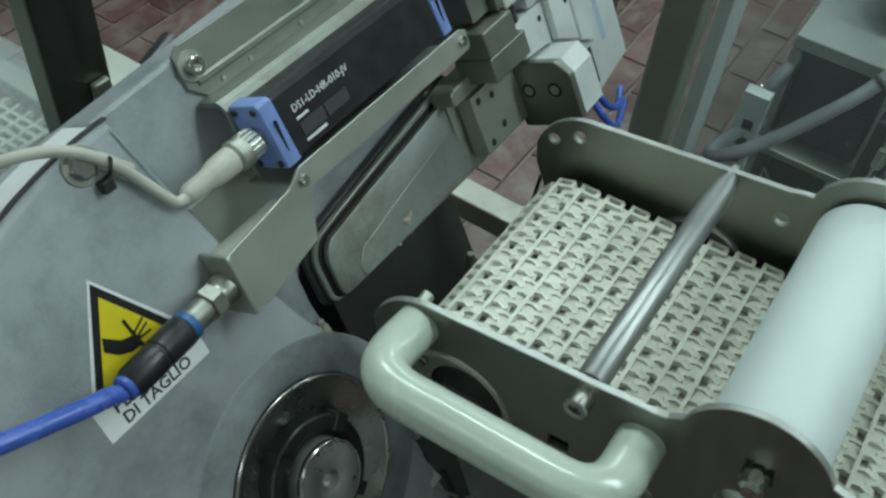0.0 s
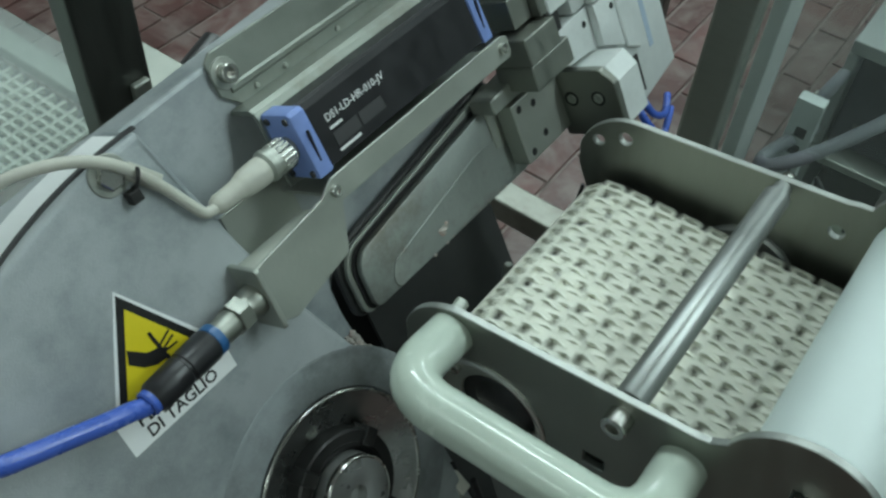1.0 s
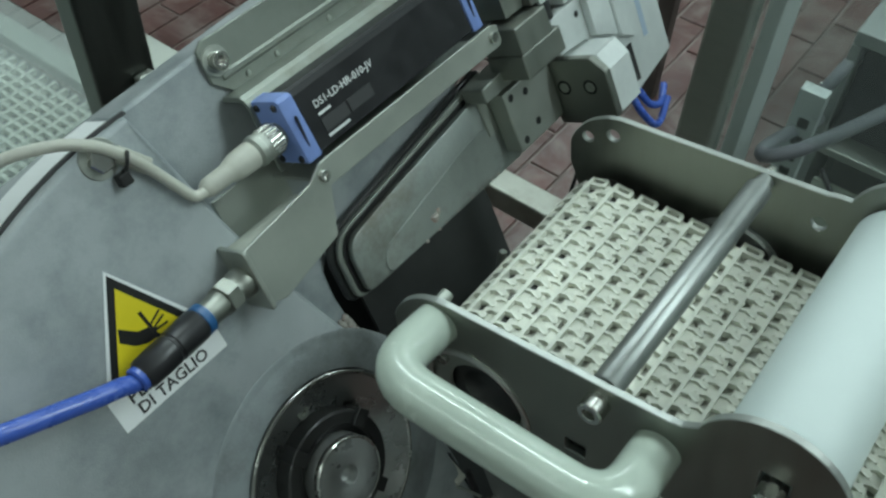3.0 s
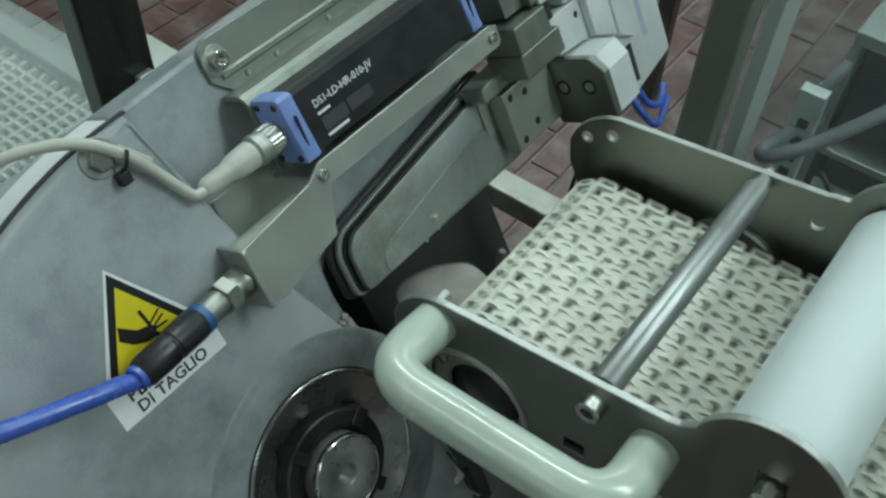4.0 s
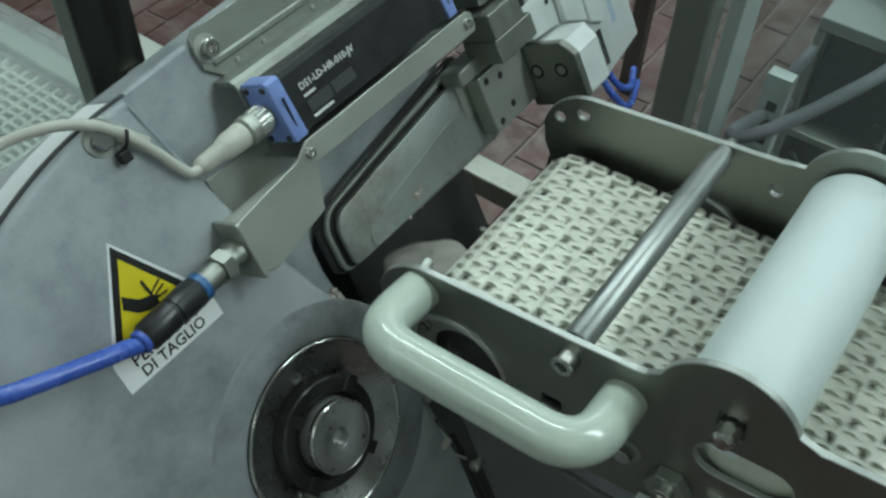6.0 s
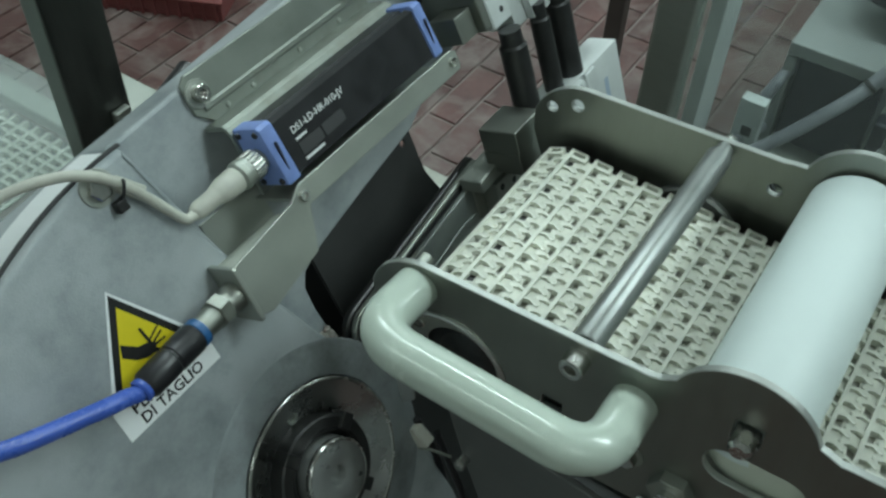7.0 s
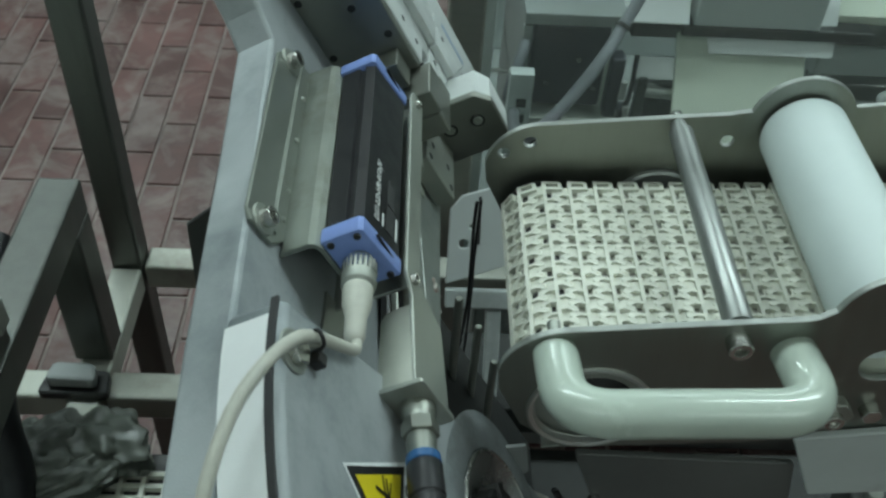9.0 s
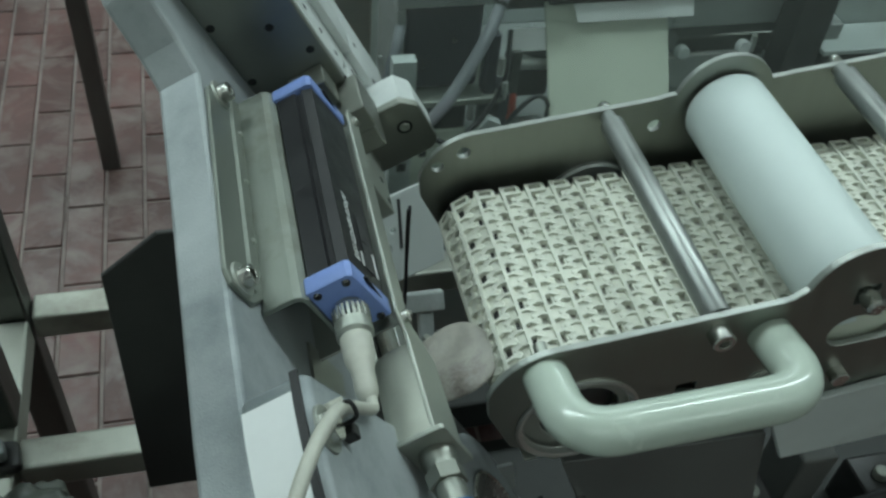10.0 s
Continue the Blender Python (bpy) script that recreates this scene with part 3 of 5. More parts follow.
def build_cables():
    lead = thing("sensor_lead", HOUSE, "pale grey cable looping from the sensor plug over the housing edge", "cable")
    pts = [(0.284, 1.1665, 0.2480), (0.277, 1.1665, 0.249), (0.2705, 1.1690, 0.2495), (0.264, 1.181, 0.2495), (0.256, 1.197, 0.2495), (0.246, 1.213, 0.251), (0.231, 1.230, 0.252), (0.210, 1.242, 0.246), (0.180, 1.247, 0.234), (0.145, 1.238, 0.219), (0.11, 1.218, 0.205), (0.07, 1.18, 0.196), (0.01, 1.10, 0.19)]
    part("lead", tube(smooth_path(pts, 6), 0.0036, 14), GREY_CABLE, lead, smooth=True)
    part("cable_tie", tube(smooth_path([(0.2415, 1.206, 0.246), (0.2405, 1.210, 0.2562), (0.2455, 1.217, 0.2562), (0.2465, 1.213, 0.246)], 5), 0.0012, 8), INK, lead, smooth=True)
    part("tie_head", box(0.2345, 0.2425, 1.1985, 1.2065, 0.2445, 0.2520, 0.001), INK, lead, "black cable tie head")
    part("tie_mount", box(0.238, 0.262, 1.203, 1.2135, 0.2442, 0.2475, 0.001), GREY_CABLE, lead, m=Matrix.Translation((0.25, 1.208, 0)) @ Matrix.Rotation(radians(-52), 4, "Z") @ Matrix.Translation((-0.25, -1.208, 0)))

    air = thing("air_hose_fitting", HOUSE, "steel gland with black push-in connector and blue hose", "hose fitting")
    p0, p1 = Vector((0.281, 1.106, 0.2575)), Vector((0.176, 1.1075, 0.2700))
    m = toward(p0, p1 - p0)
    part("gland", lathe([(0.0, 0.0125), (0.0112, 0.0125), (0.0112, 0.020), (0.0098, 0.022), (0.0098, 0.026)], 28), STEEL_SIDE, air, m=m, smooth=True)
    part("hex_nut", prism(ring(0, 0, 0.0118, 6), 0.0255, 0.036, bevel=0.0007), STEEL_SIDE, air, m=m)
    part("neck", lathe([(0.0088, 0.036), (0.0094, 0.040), (0.0088, 0.047), (0.0092, 0.052)], 24), STEEL_SIDE, air, m=m, smooth=True)
    part("blue_collar", lathe([(0.0090, 0.0505), (0.0106, 0.0515), (0.0106, 0.0565), (0.0096, 0.0575)], 28), BLUE_RING, air, "blue ring", m=m, smooth=True)
    part("connector_body", lathe([(0.0100, 0.0570), (0.0110, 0.0590), (0.0108, 0.079), (0.0098, 0.080), (0.0098, 0.0815), (0.0106, 0.0825), (0.0102, 0.104), (0.0084, 0.107)], 28), BLACK, air, "black push-in connector", m=m, smooth=True)
    part("release_ring", lathe([(0.0062, 0.106), (0.0082, 0.1065), (0.0084, 0.110), (0.0070, 0.1115)], 24), BLUE_HOSE, air, "blue release ring", m=m, smooth=True)
    d = (p1 - p0).normalized()
    hose = [p0 + d * 0.105, p0 + d * 0.112, (0.1620, 1.1115, 0.2718), (0.1480, 1.1162, 0.2716), (0.1328, 1.1219, 0.2710), (0.1026, 1.1332, 0.2700), (0.0885, 1.1390, 0.2680), (0.06, 1.153, 0.262), (0.0, 1.172, 0.252), (-0.07, 1.172, 0.245)]
    part("hose", tube(smooth_path(hose, 6), 0.0058, 16), BLUE_HOSE, air, "glossy blue air hose", smooth=True)
    return lead, air


build_cables()


def build_label():
    lab = thing("warning_label", HOUSE, "yellow triangular cutting hazard sticker with a white text strip below", "warning label")
    z = 0.2442

    def tri(k):
        pts = [Vector((0.199, 1.1625)), Vector((0.1585, 1.0935)), Vector((0.2385, 1.0935))]
        c = sum(pts, Vector((0, 0))) / 3
        return [c + (p - c) * k for p in pts]
    sheet = [(0.1565, 1.0705), (0.2405, 1.0705), (0.2405, 1.0935), (0.199, 1.1635), (0.1565, 1.0935)]
    part("sheet", prism(sheet, z, z + 0.0003, bevel=0), PAPER, lab)
    part("border", prism(tri(0.95), z + 0.0003, z + 0.0006, bevel=0), INK, lab, "black triangle border")
    part("field", prism(tri(0.74), z + 0.0006, z + 0.0009, bevel=0), YELLOW, lab, "yellow triangle field")
    # plain pictogram: a wedge, a cuff and slanting blade strokes
    pic = prism([(0.1868, 1.1290), (0.1832, 1.1209), (0.1900, 1.1130), (0.1975, 1.1090), (0.2077, 1.1079), (0.2060, 1.1110), (0.2082, 1.1135), (0.2040, 1.1170), (0.1960, 1.1195)], z + 0.0009, z + 0.0012, bevel=0)
    for a, b, w in (((0.2033, 1.1290), (0.2055, 1.1057), 0.0010), ((0.2053, 1.1181), (0.2146, 1.1222), 0.0007), ((0.2066, 1.1150), (0.2152, 1.1178), 0.0007), ((0.2063, 1.1127), (0.2152, 1.1122), 0.0007)):
        d = (Vector(b) - Vector(a)).normalized()
        sd = Vector((-d.y, d.x)) * w
        q = [Vector(a) + sd, Vector(a) - sd, Vector(b) - sd, Vector(b) + sd]
        pic = prism([tuple(x) for x in q], z + 0.0013, z + 0.0015, bevel=0, bm=pic)
    part("pictogram", pic, INK, lab, "black cutting pictogram")
    t1 = lettering("caption", "PERICOLO", 0.0126, INK, lab, "CENTER")
    t1.matrix_basis = Matrix.Translation((0.1985, 1.0835, z + 0.0005))
    t2 = lettering("caption", "DI TAGLIO", 0.0115, INK, lab, "CENTER")
    t2.matrix_basis = Matrix.Translation((0.1985, 1.0735, z + 0.0005))
    split_letters(t1)
    split_letters(t2)
    return lab


build_label()


# ---- sliding shutter with its air cylinder ----
def build_shutter():
    mount = thing("cylinder_mount", HOUSE, "dark steel mounting wall with a pale slide rail", "mounting plate")
    wall = [(1.132, 0.2042), (1.132, 0.2700), (1.36, 0.2700), (1.36, 0.2042)]
    part("wall_plate", prism(wall, 0.600, 0.610, axis="x", bevel=0.0008), STEEL_SIDE, mount)
    # drilled holes are flat black discs, their dark depth painted on
    for v, w in ((1.172, 0.261), (1.1705, 0.2085), (1.227, 0.2085), (1.205, 0.245), (1.25, 0.262)):
        part("hole_dark_disc", lathe([(0, 0.0003), (0.0026, 0.0003), (0.0034, 0)], 16), INK, mount, m=toward((0.600, v, w), (-1, 0, 0)))
    part("rail", prism([(0.6105, 1.128), (0.640, 1.128), (0.640, 1.36), (0.6105, 1.36)], 0.248, 0.2705, bevel=0.0012), ALU_CAST, mount, "pale slide rail")
    for v in (1.14, 1.165, 1.19, 1.23, 1.27):
        part("hole_dark_disc", lathe([(0, 0.0003), (0.0022, 0.0003), (0.003, 0)], 14), INK, mount, m=Matrix.Translation((0.628, v, 0.2705)))
    part("stop_block", box(0.575, 0.5995, 1.1335, 1.158, 0.232, 0.262, 0.001), STEEL_SIDE, mount, "milled stop block")
    part("cylinder_body", prism([(0.6405, 1.1135), (0.771, 1.1135), (0.771, 1.30), (0.760, 1.31), (0.6405, 1.31)], 0.236, 0.2685, bevel=0.002, seg=2), ALU_CAST, mount, "pale grey cast cylinder body", smooth=True)
    part("cylinder_step", prism([(0.660, 1.1135), (0.690, 1.1135), (0.690, 1.305), (0.660, 1.305)], 0.2685, 0.2765, bevel=0.0016, seg=2), ALU_CAST, mount, smooth=True)
    part("cylinder_rib", prism([(0.697, 1.1135), (0.716, 1.1135), (0.716, 1.29), (0.697, 1.29)], 0.2685, 0.2735, bevel=0.0012), ALU_CAST, mount, smooth=True)

    s = thing("shutter_slide", HOUSE, "pale air cylinder carriage carrying a worn steel shutter plate", "shutter")
    part("jaw", box(0.562, 0.6050, 1.1075, 1.1305, 0.2385, 0.2785, 0.0012), STEEL_SIDE, s, "milled jaw block")
    part("jaw_ledge", box(0.562, 0.6162, 1.0855, 1.1073, 0.2385, 0.2768, 0.0014), STEEL_SIDE, s, "milled jaw ledge")
    for u, w, rad in ((0.618, 0.2560, 0.0128), (0.669, 0.2540, 0.0095), (0.701, 0.2540, 0.0125)):
        part("piston_rod", lathe([(0.0, 0.0), (rad, 0.0), (rad, 0.074), (rad * 0.8, 0.076), (rad * 0.8, 0.090), (0.0, 0.090)], 28), DARK, s, "dark greased piston rod", m=toward((u, 1.1115, w), (0, 1, 0)), smooth=True)
    body = part("slider_body", prism([(0.6170, 1.0780), (0.655, 1.0745), (0.664, 1.058), (0.692, 0.9925), (0.771, 1.005), (0.771, 1.112), (0.6170, 1.112)], 0.236, 0.2685, bevel=0.002, seg=2), ALU_CAST, s, "pale grey cast slider body", smooth=True)
    part("slider_step", prism([(0.660, 1.075), (0.690, 1.06), (0.690, 1.112), (0.660, 1.112)], 0.2685, 0.2765, bevel=0.0016, seg=2), ALU_CAST, s, smooth=True)
    part("slider_rib", prism([(0.697, 1.055), (0.716, 1.045), (0.716, 1.112), (0.697, 1.112)], 0.2685, 0.2735, bevel=0.0012), ALU_CAST, s, smooth=True)
    # flat dark sheet gives the pocket its shade
    pocket = part("pocket", box(0.679, 0.7125, 1.004, 1.041, 0.2684, 0.2690, 0), DARK, body, "dark pocket with two screws")
    for v in (1.013, 1.031):
        socket_screw(s, (0.700, v, 0.2690), OUT, 0.0042, 0.0028, CHROME, washer=False)
    part("logo_block", box(0.735, 0.742, 1.035, 1.085, 0.2685, 0.2688, 0), GREY_BLUE, s, "faded blue printed mark")
    for u, v in ((0.6838, 1.1009), (0.651, 1.10)):
        part("hole_dark_disc", lathe([(0, 0.0003), (0.0022, 0.0003), (0.003, 0)], 14), INK, s, m=Matrix.Translation((u, v, 0.2766 if u > 0.66 else 0.2686)))
    part("corner_block", prism([(1.014, 0.2435), (1.014, 0.298), (1.019, 0.304), (1.059, 0.304), (1.0725, 0.295), (1.0725, 0.2435)], 0.6265, 0.6605, axis="x", bevel=0.0014), ALU_CAST, s, "pale milled corner block")
    part("corner_plate", prism(rounded_poly([(1.012, 0.2435), (1.012, 0.298), (1.020, 0.306), (1.062, 0.306), (1.074, 0.294), (1.074, 0.2435)], 0.003), 0.618, 0.6260, axis="x", bevel=0.0008), STEEL_SIDE, s, "dark satin plate with two screws")
    for w in (0.2862, 0.259):
        socket_screw(s, (0.618, 1.0475, w), (-1, 0, 0), 0.0046, 0.0010, STEEL, washer=False)
        # black ring paints the shaded recess round the screw
        part("counterbore", lathe([(0.0046, 0.0002), (0.0066, 0.0003), (0.0070, 0.0)], 20), INK, s, m=toward((0.618, 1.0475, w), (-1, 0, 0)), smooth=True)
    part("clamp_block", box(0.552, 0.6175, 1.0225, 1.0775, 0.2325, 0.2505, 0.0014), STEEL, s, "drilled clamp block")
    for u, v in ((0.5797, 1.0663), (0.5605, 1.0705), (0.5620, 1.0295), (0.583, 1.036)):
        part("hole_dark_disc", lathe([(0, 0.0003), (0.0026, 0.0003), (0.0034, 0)], 16), INK, s, m=Matrix.Translation((u, v, 0.2505)))
    rim = rounded_poly([(0.3555, 1.0065), (0.3560, 1.050), (0.367, 1.0660), (0.506, 1.0860), (0.572, 1.0955), (0.575, 1.002)], 0.010)
    face = rounded_poly([(0.3660, 1.0125), (0.3668, 1.0490), (0.3750, 1.0600), (0.4266, 1.0675), (0.548, 1.082), (0.574, 1.085), (0.574, 1.008)], 0.008)
    part("backing", prism(rim, 0.208, 0.2155, bevel=0.0015), DARK, s, "dark shutter backing with rim")
    part("rim_seal", prism(rounded_poly([(0.3595, 1.0085), (0.3600, 1.0495), (0.3705, 1.0635), (0.506, 1.0835), (0.572, 1.093), (0.574, 1.004)], 0.010), 0.2157, 0.2215, bevel=0.001), STEEL, s, "bright rim")
    part("gasket", prism(rounded_poly([(0.3630, 1.0105), (0.3635, 1.0492), (0.3730, 1.0620), (0.4266, 1.0702), (0.548, 1.0850), (0.574, 1.0885), (0.574, 1.006)], 0.009), 0.2217, 0.2232, bevel=0), INK, s, "black gasket line")
    part("plate", prism(face, 0.2234, 0.2300, bevel=0.0018, seg=2), WORN, s, "worn steel shutter plate", smooth=True)
    inner = rounded_poly([(0.388, 1.0130), (0.394, 1.034), (0.520, 1.056), (0.545, 1.0535), (0.556, 1.03), (0.556, 1.0130)], 0.012)
    part("step", prism(inner, 0.2300, 0.2312, bevel=0.0006), WORN, s)
    part("stem", prism([(0.540, 1.045), (0.540, 1.079), (0.58, 1.090), (0.612, 1.090), (0.612, 1.045)], 0.2302, 0.2324, bevel=0.0006), STEEL, s)
    part("top_strap", prism([(0.535, 1.0795), (0.535, 1.092), (0.612, 1.098), (0.612, 1.0795)], 0.2235, 0.2480, bevel=0.001), STEEL, s)
    part("air_line", tube(smooth_path([(0.70, 0.994, 0.262), (0.70, 0.975, 0.268), (0.712, 0.955, 0.268), (0.735, 0.945, 0.26), (0.77, 0.95, 0.25)], 6), 0.0036, 12), BLUE_HOSE, s, "thin blue air hose", smooth=True)
    part("air_line", tube(smooth_path([(0.715, 0.996, 0.258), (0.722, 0.972, 0.262), (0.74, 0.962, 0.262), (0.77, 0.965, 0.25)], 6), 0.0036, 12), BLUE_HOSE, s, "thin blue air hose", smooth=True)
    return mount, s


def build_residue(spots, m, parent):
    """Small irregular scraps of food, one lump a spot."""
    rnd = random.Random(11)
    for x, y, z, rad in spots:
        b = bmesh.new()
        bmesh.ops.create_icosphere(b, subdivisions=2, radius=rad)
        off = Vector((rnd.uniform(0, 9), rnd.uniform(0, 9), 0))
        for v in b.verts:
            v.co *= 1 + 0.6 * noise.noise(v.co / rad * 1.4 + off)
            v.co.z *= 0.55
        part("food_scrap", b, RESIDUE, parent, "pale wet food scrap", m=m @ Matrix.Translation((x, y, z)) @ Matrix.Rotation(rnd.uniform(0, 6), 4, "Z"), smooth=True)


mount, shutter = build_shutter()
scraps = random.Random(4)
build_residue([(0.3465 + 0.0155 * k / 21 + scraps.uniform(-0.003, 0.002), 0.998 - 0.042 * k / 21 + scraps.uniform(-0.003, 0.003), 0.2055, scraps.uniform(0.0018, 0.0044)) for k in range(22)], Matrix(), housing)
build_residue([(0.44 + 0.012 * k + scraps.uniform(-0.004, 0.004), 1.0122 + scraps.uniform(-0.0015, 0.0015), 0.2300, scraps.uniform(0.0010, 0.0022)) for k in range(9)] + [(0.452, 1.024, 0.2312, 0.0042), (0.458, 1.026, 0.2312, 0.0028)], Matrix(), shutter)


def build_slices(n):
    made = []
    for k in range(n):
        sl = thing("food_slice", CONV, "pale mottled slice of food sliding off the belt nose", "food slice", "food slices")
        b = bmesh.new()
        bmesh.ops.create_icosphere(b, subdivisions=4, radius=1)
        off = Vector((2.3 * k, 4.1, 0))
        for v in b.verts:
            q = v.co.copy()
            edge = 1 + 0.22 * noise.noise(Vector((q.x, q.y, 0)) * 1.3 + off)
            wave = 0.0035 * noise.noise(Vector((q.x * 1.6, q.y * 1.6, 3)) + off)
            v.co = Vector((q.x * 0.043 * edge, q.y * 0.034 * edge, q.z * 0.0042 + wave))
        part("slice", b, SLICE, sl, smooth=True)
        made.append(sl)
    return made


slices = build_slices(5)


def build_black_guard():
    g = thing("blade_guard", Matrix(), "black sheet guard behind the blade opening", "guard")
    part("sheet", prism([(0.40, 0.62), (0.40, 1.050), (0.44, 1.066), (0.558, 1.066), (0.567, 1.058), (0.5645, 1.012), (0.573, 0.985), (0.578, 0.955), (0.576, 0.84), (0.57, 0.62)], 0.156, 0.160, bevel=0.0006, holes=[ring(0.5533, 1.0509, 0.0036, 12)]), BLACK_GUARD, g, m=HOUSE)
    part("inner_wall", prism([(0.22, 0.50), (0.22, 1.10), (0.47, 1.10), (0.47, 0.50)], 0.120, 0.126, bevel=0.0006), BLACK_GUARD, g, m=HOUSE)
    part("lower_guard", prism([(-0.528, 0.60), (-0.522, 0.945), (-0.47, 0.99), (-0.42, 0.99), (-0.42, 0.60)], 0.585, 0.590, axis="y", bevel=0.001), BLACK_GUARD, g)
    return g


build_black_guard()


# ---- infeed conveyor ----
PITCH = 0.0228
NEAR, FAR, THICK = -0.117, 0.114, 0.0055


def side_profile(hump_z=-0.006):
    top = [(0.62, 0.006), (0.287, 0.004)]
    hump = arc(0.2250, hump_z, 0.0467, 12, 168, 22)
    pr = top + [(0.283, 0.0035)] + hump[1:-1] + [(0.171, 0.003)] + [(0.164, 0.0015), (0.012, 0.0)]
    pr += arc(0.0, -0.052, 0.052, 92, 165, 10)
    pr += [(-0.050, -0.060), (-0.034, -0.105), (0.000, -0.138), (0.15, -0.140), (0.62, -0.12)]
    return pr


def cut_plate(profile, y0, y1, holes):
    """A laser-cut plate whose narrow cut edges carry the second material."""
    bm = prism(profile, y0, y1, axis="y", bevel=0.0006, holes=holes)
    bm.normal_update()
    for f in bm.faces:
        f.material_index = 1 if abs(f.normal.y) < 0.8 else 0
    return bm


def build_conveyor():
    c = thing("infeed_conveyor", CONV, "stainless steel infeed conveyor with ivory link belt and white roller", "conveyor")
    prof = side_profile()
    holes_far = [ring(-0.0335, -0.0285, 0.0052, 16), ring(-0.0100, -0.0180, 0.0058, 16), ring(0.163, -0.0270, 0.0060, 16)]
    part("far_side_plate", cut_plate(side_profile(-0.0120), FAR, FAR + THICK, holes_far), (STEEL_SIDE, EDGE), c, "satin steel side plate with drilled holes")
    sq = [(0.2205, -0.018), (0.2385, -0.018), (0.2385, 0.001), (0.2205, 0.001)]
    sq2 = [(0.094, -0.084), (0.110, -0.084), (0.110, -0.072), (0.094, -0.072)]
    slot = arc(0.226, -0.050, 0.0165, 90, 270, 10) + arc(0.260, -0.050, 0.0165, -90, 90, 10)
    holes_near = [ring(0.018, -0.088, 0.046, 40), sq, sq2, slot]
    part("near_side_plate", cut_plate(prof, NEAR - THICK, NEAR, holes_near), (STEEL_SIDE, EDGE), c, "satin steel side plate with a round opening")
    # cross rods with end screws
    for x, z in ((0.118, -0.0065), (0.332, 0.0)):
        rod = part("cross_rod", lathe([(0.0, NEAR), (0.0098, NEAR), (0.0104, NEAR + 0.001), (0.0104, FAR - 0.012), (0.0070, FAR - 0.009), (0.0070, FAR), (0.0, FAR)], 28), ROD, c, "bright round steel cross rod", m=Matrix.Translation((x, 0, z)) @ Matrix.Rotation(radians(-90), 4, "X"), smooth=True)
        socket_screw(c, (x - 0.001, NEAR - THICK, z - 0.0085), (0, -1, 0), 0.0088, 0.012, CHROME, washer=False)
        part("rod_end", lathe([(0.0, 0.0), (0.0055, 0.0), (0.0055, 0.006), (0.0045, 0.0075), (0.0, 0.0075)], 16), CHROME, c, m=toward((x, FAR + THICK, z + 0.002), (0, 1, 0)), smooth=True)
    # white roller
    part("roller", lathe([(0.0, NEAR + 0.003), (0.036, NEAR + 0.003), (0.0376, NEAR + 0.006), (0.0376, FAR - 0.006), (0.036, FAR - 0.003), (0.0, FAR - 0.003)], 56), ROLLER, c, "smooth white plastic roller", m=Matrix.Translation((0.2262, 0, -0.0172)) @ Matrix.Rotation(radians(-90.9), 4, "X"), smooth=True)
    part("roller_axle", lathe([(0.0, 0.024), (0.0052, 0.024), (0.0078, 0.0215), (0.0080, 0.0)], 28), CHROME, c, "bright axle end", m=toward((0.2295, NEAR + 0.004, -0.0095), (0, -1, 0)), smooth=True)
    # nose roller seen inside
    part("nose_drum", lathe([(0.0, NEAR + 0.006), (0.03, NEAR + 0.006), (0.03, FAR - 0.006), (0.0, FAR - 0.006)], 40), DARK, c, m=Matrix.Translation((-0.002, 0, -0.088)) @ Matrix.Rotation(radians(-90), 4, "X"), smooth=True)
    part("opening_rim", lathe([(0.0480, 0.0), (0.0480, 0.0014), (0.0460, 0.0022), (0.0430, 0.0012), (0.0420, -0.004), (0.0410, -0.004)], 56), ALU, c, "bright rim of the round opening", m=toward((0.018, NEAR - THICK, -0.088), (0, -1, 0)), smooth=True)
    part("bearing_plate", prism(ring(0.018, -0.088, 0.050, 40), NEAR + 0.0012, NEAR + 0.005, axis="y", bevel=0.001, holes=[ring(0.022, -0.092, 0.031, 28)]), STEEL, c)
    part("bearing_cap", lathe([(0.0, 0.006), (0.018, 0.006), (0.024, 0.003), (0.030, 0.0)], 32), DARK, c, m=toward((0.022, NEAR + 0.010, -0.092), (0, -1, 0)), smooth=True)
    part("belt_bed", prism([(0.62, -0.112), (0.62, -0.100), (0.0, -0.060), (-0.01, -0.075), (0.02, -0.095)], NEAR + 0.014, FAR - 0.014, axis="y", bevel=0), BED, c)
    socket_screw(c, (-0.013, NEAR + 0.006, -0.068), (0, -1, 0), 0.0050, 0.009, washer=False)
    socket_screw(c, (-0.010, NEAR + 0.0005, -0.006), (0, 1, 0.15), 0.0048, 0.008, STEEL, washer=False)
    hex_bolt(c, (0.198, NEAR - THICK, -0.098), (0, -1, 0), 0.0165, 0.010, washer=False, mat=STEEL)
    socket_screw(c, (0.198, NEAR - THICK - 0.010, -0.098), (0, -1, 0), 0.0078, 0.006, CHROME, washer=False)
    hex_bolt(c, (0.163, NEAR - THICK, -0.088), (0, -1, 0), 0.0075, 0.008, washer=True)
    hex_bolt(c, (0.228, NEAR - THICK, -0.100), (0, -1, 0), 0.008, 0.010, washer=False)
    lower = rounded_poly([(0.010, -0.1530), (0.1114, -0.1681), (0.190, -0.1790), (0.205, -0.33), (0.062, -0.33), (0.0427, -0.271), (0.0252, -0.212)], 0.005)
    part("lower_plate", prism(lower, NEAR - 0.002, NEAR + 0.004, axis="y", bevel=0.0008), PLATE, c, "dull grey lower plate")
    part("stud", lathe([(0.0, 0.011), (0.0042, 0.011), (0.0052, 0.009), (0.0052, 0.0)], 18), CHROME, c, m=toward((0.0290, NEAR - 0.002, -0.2180), (0, -1, 0)), smooth=True)
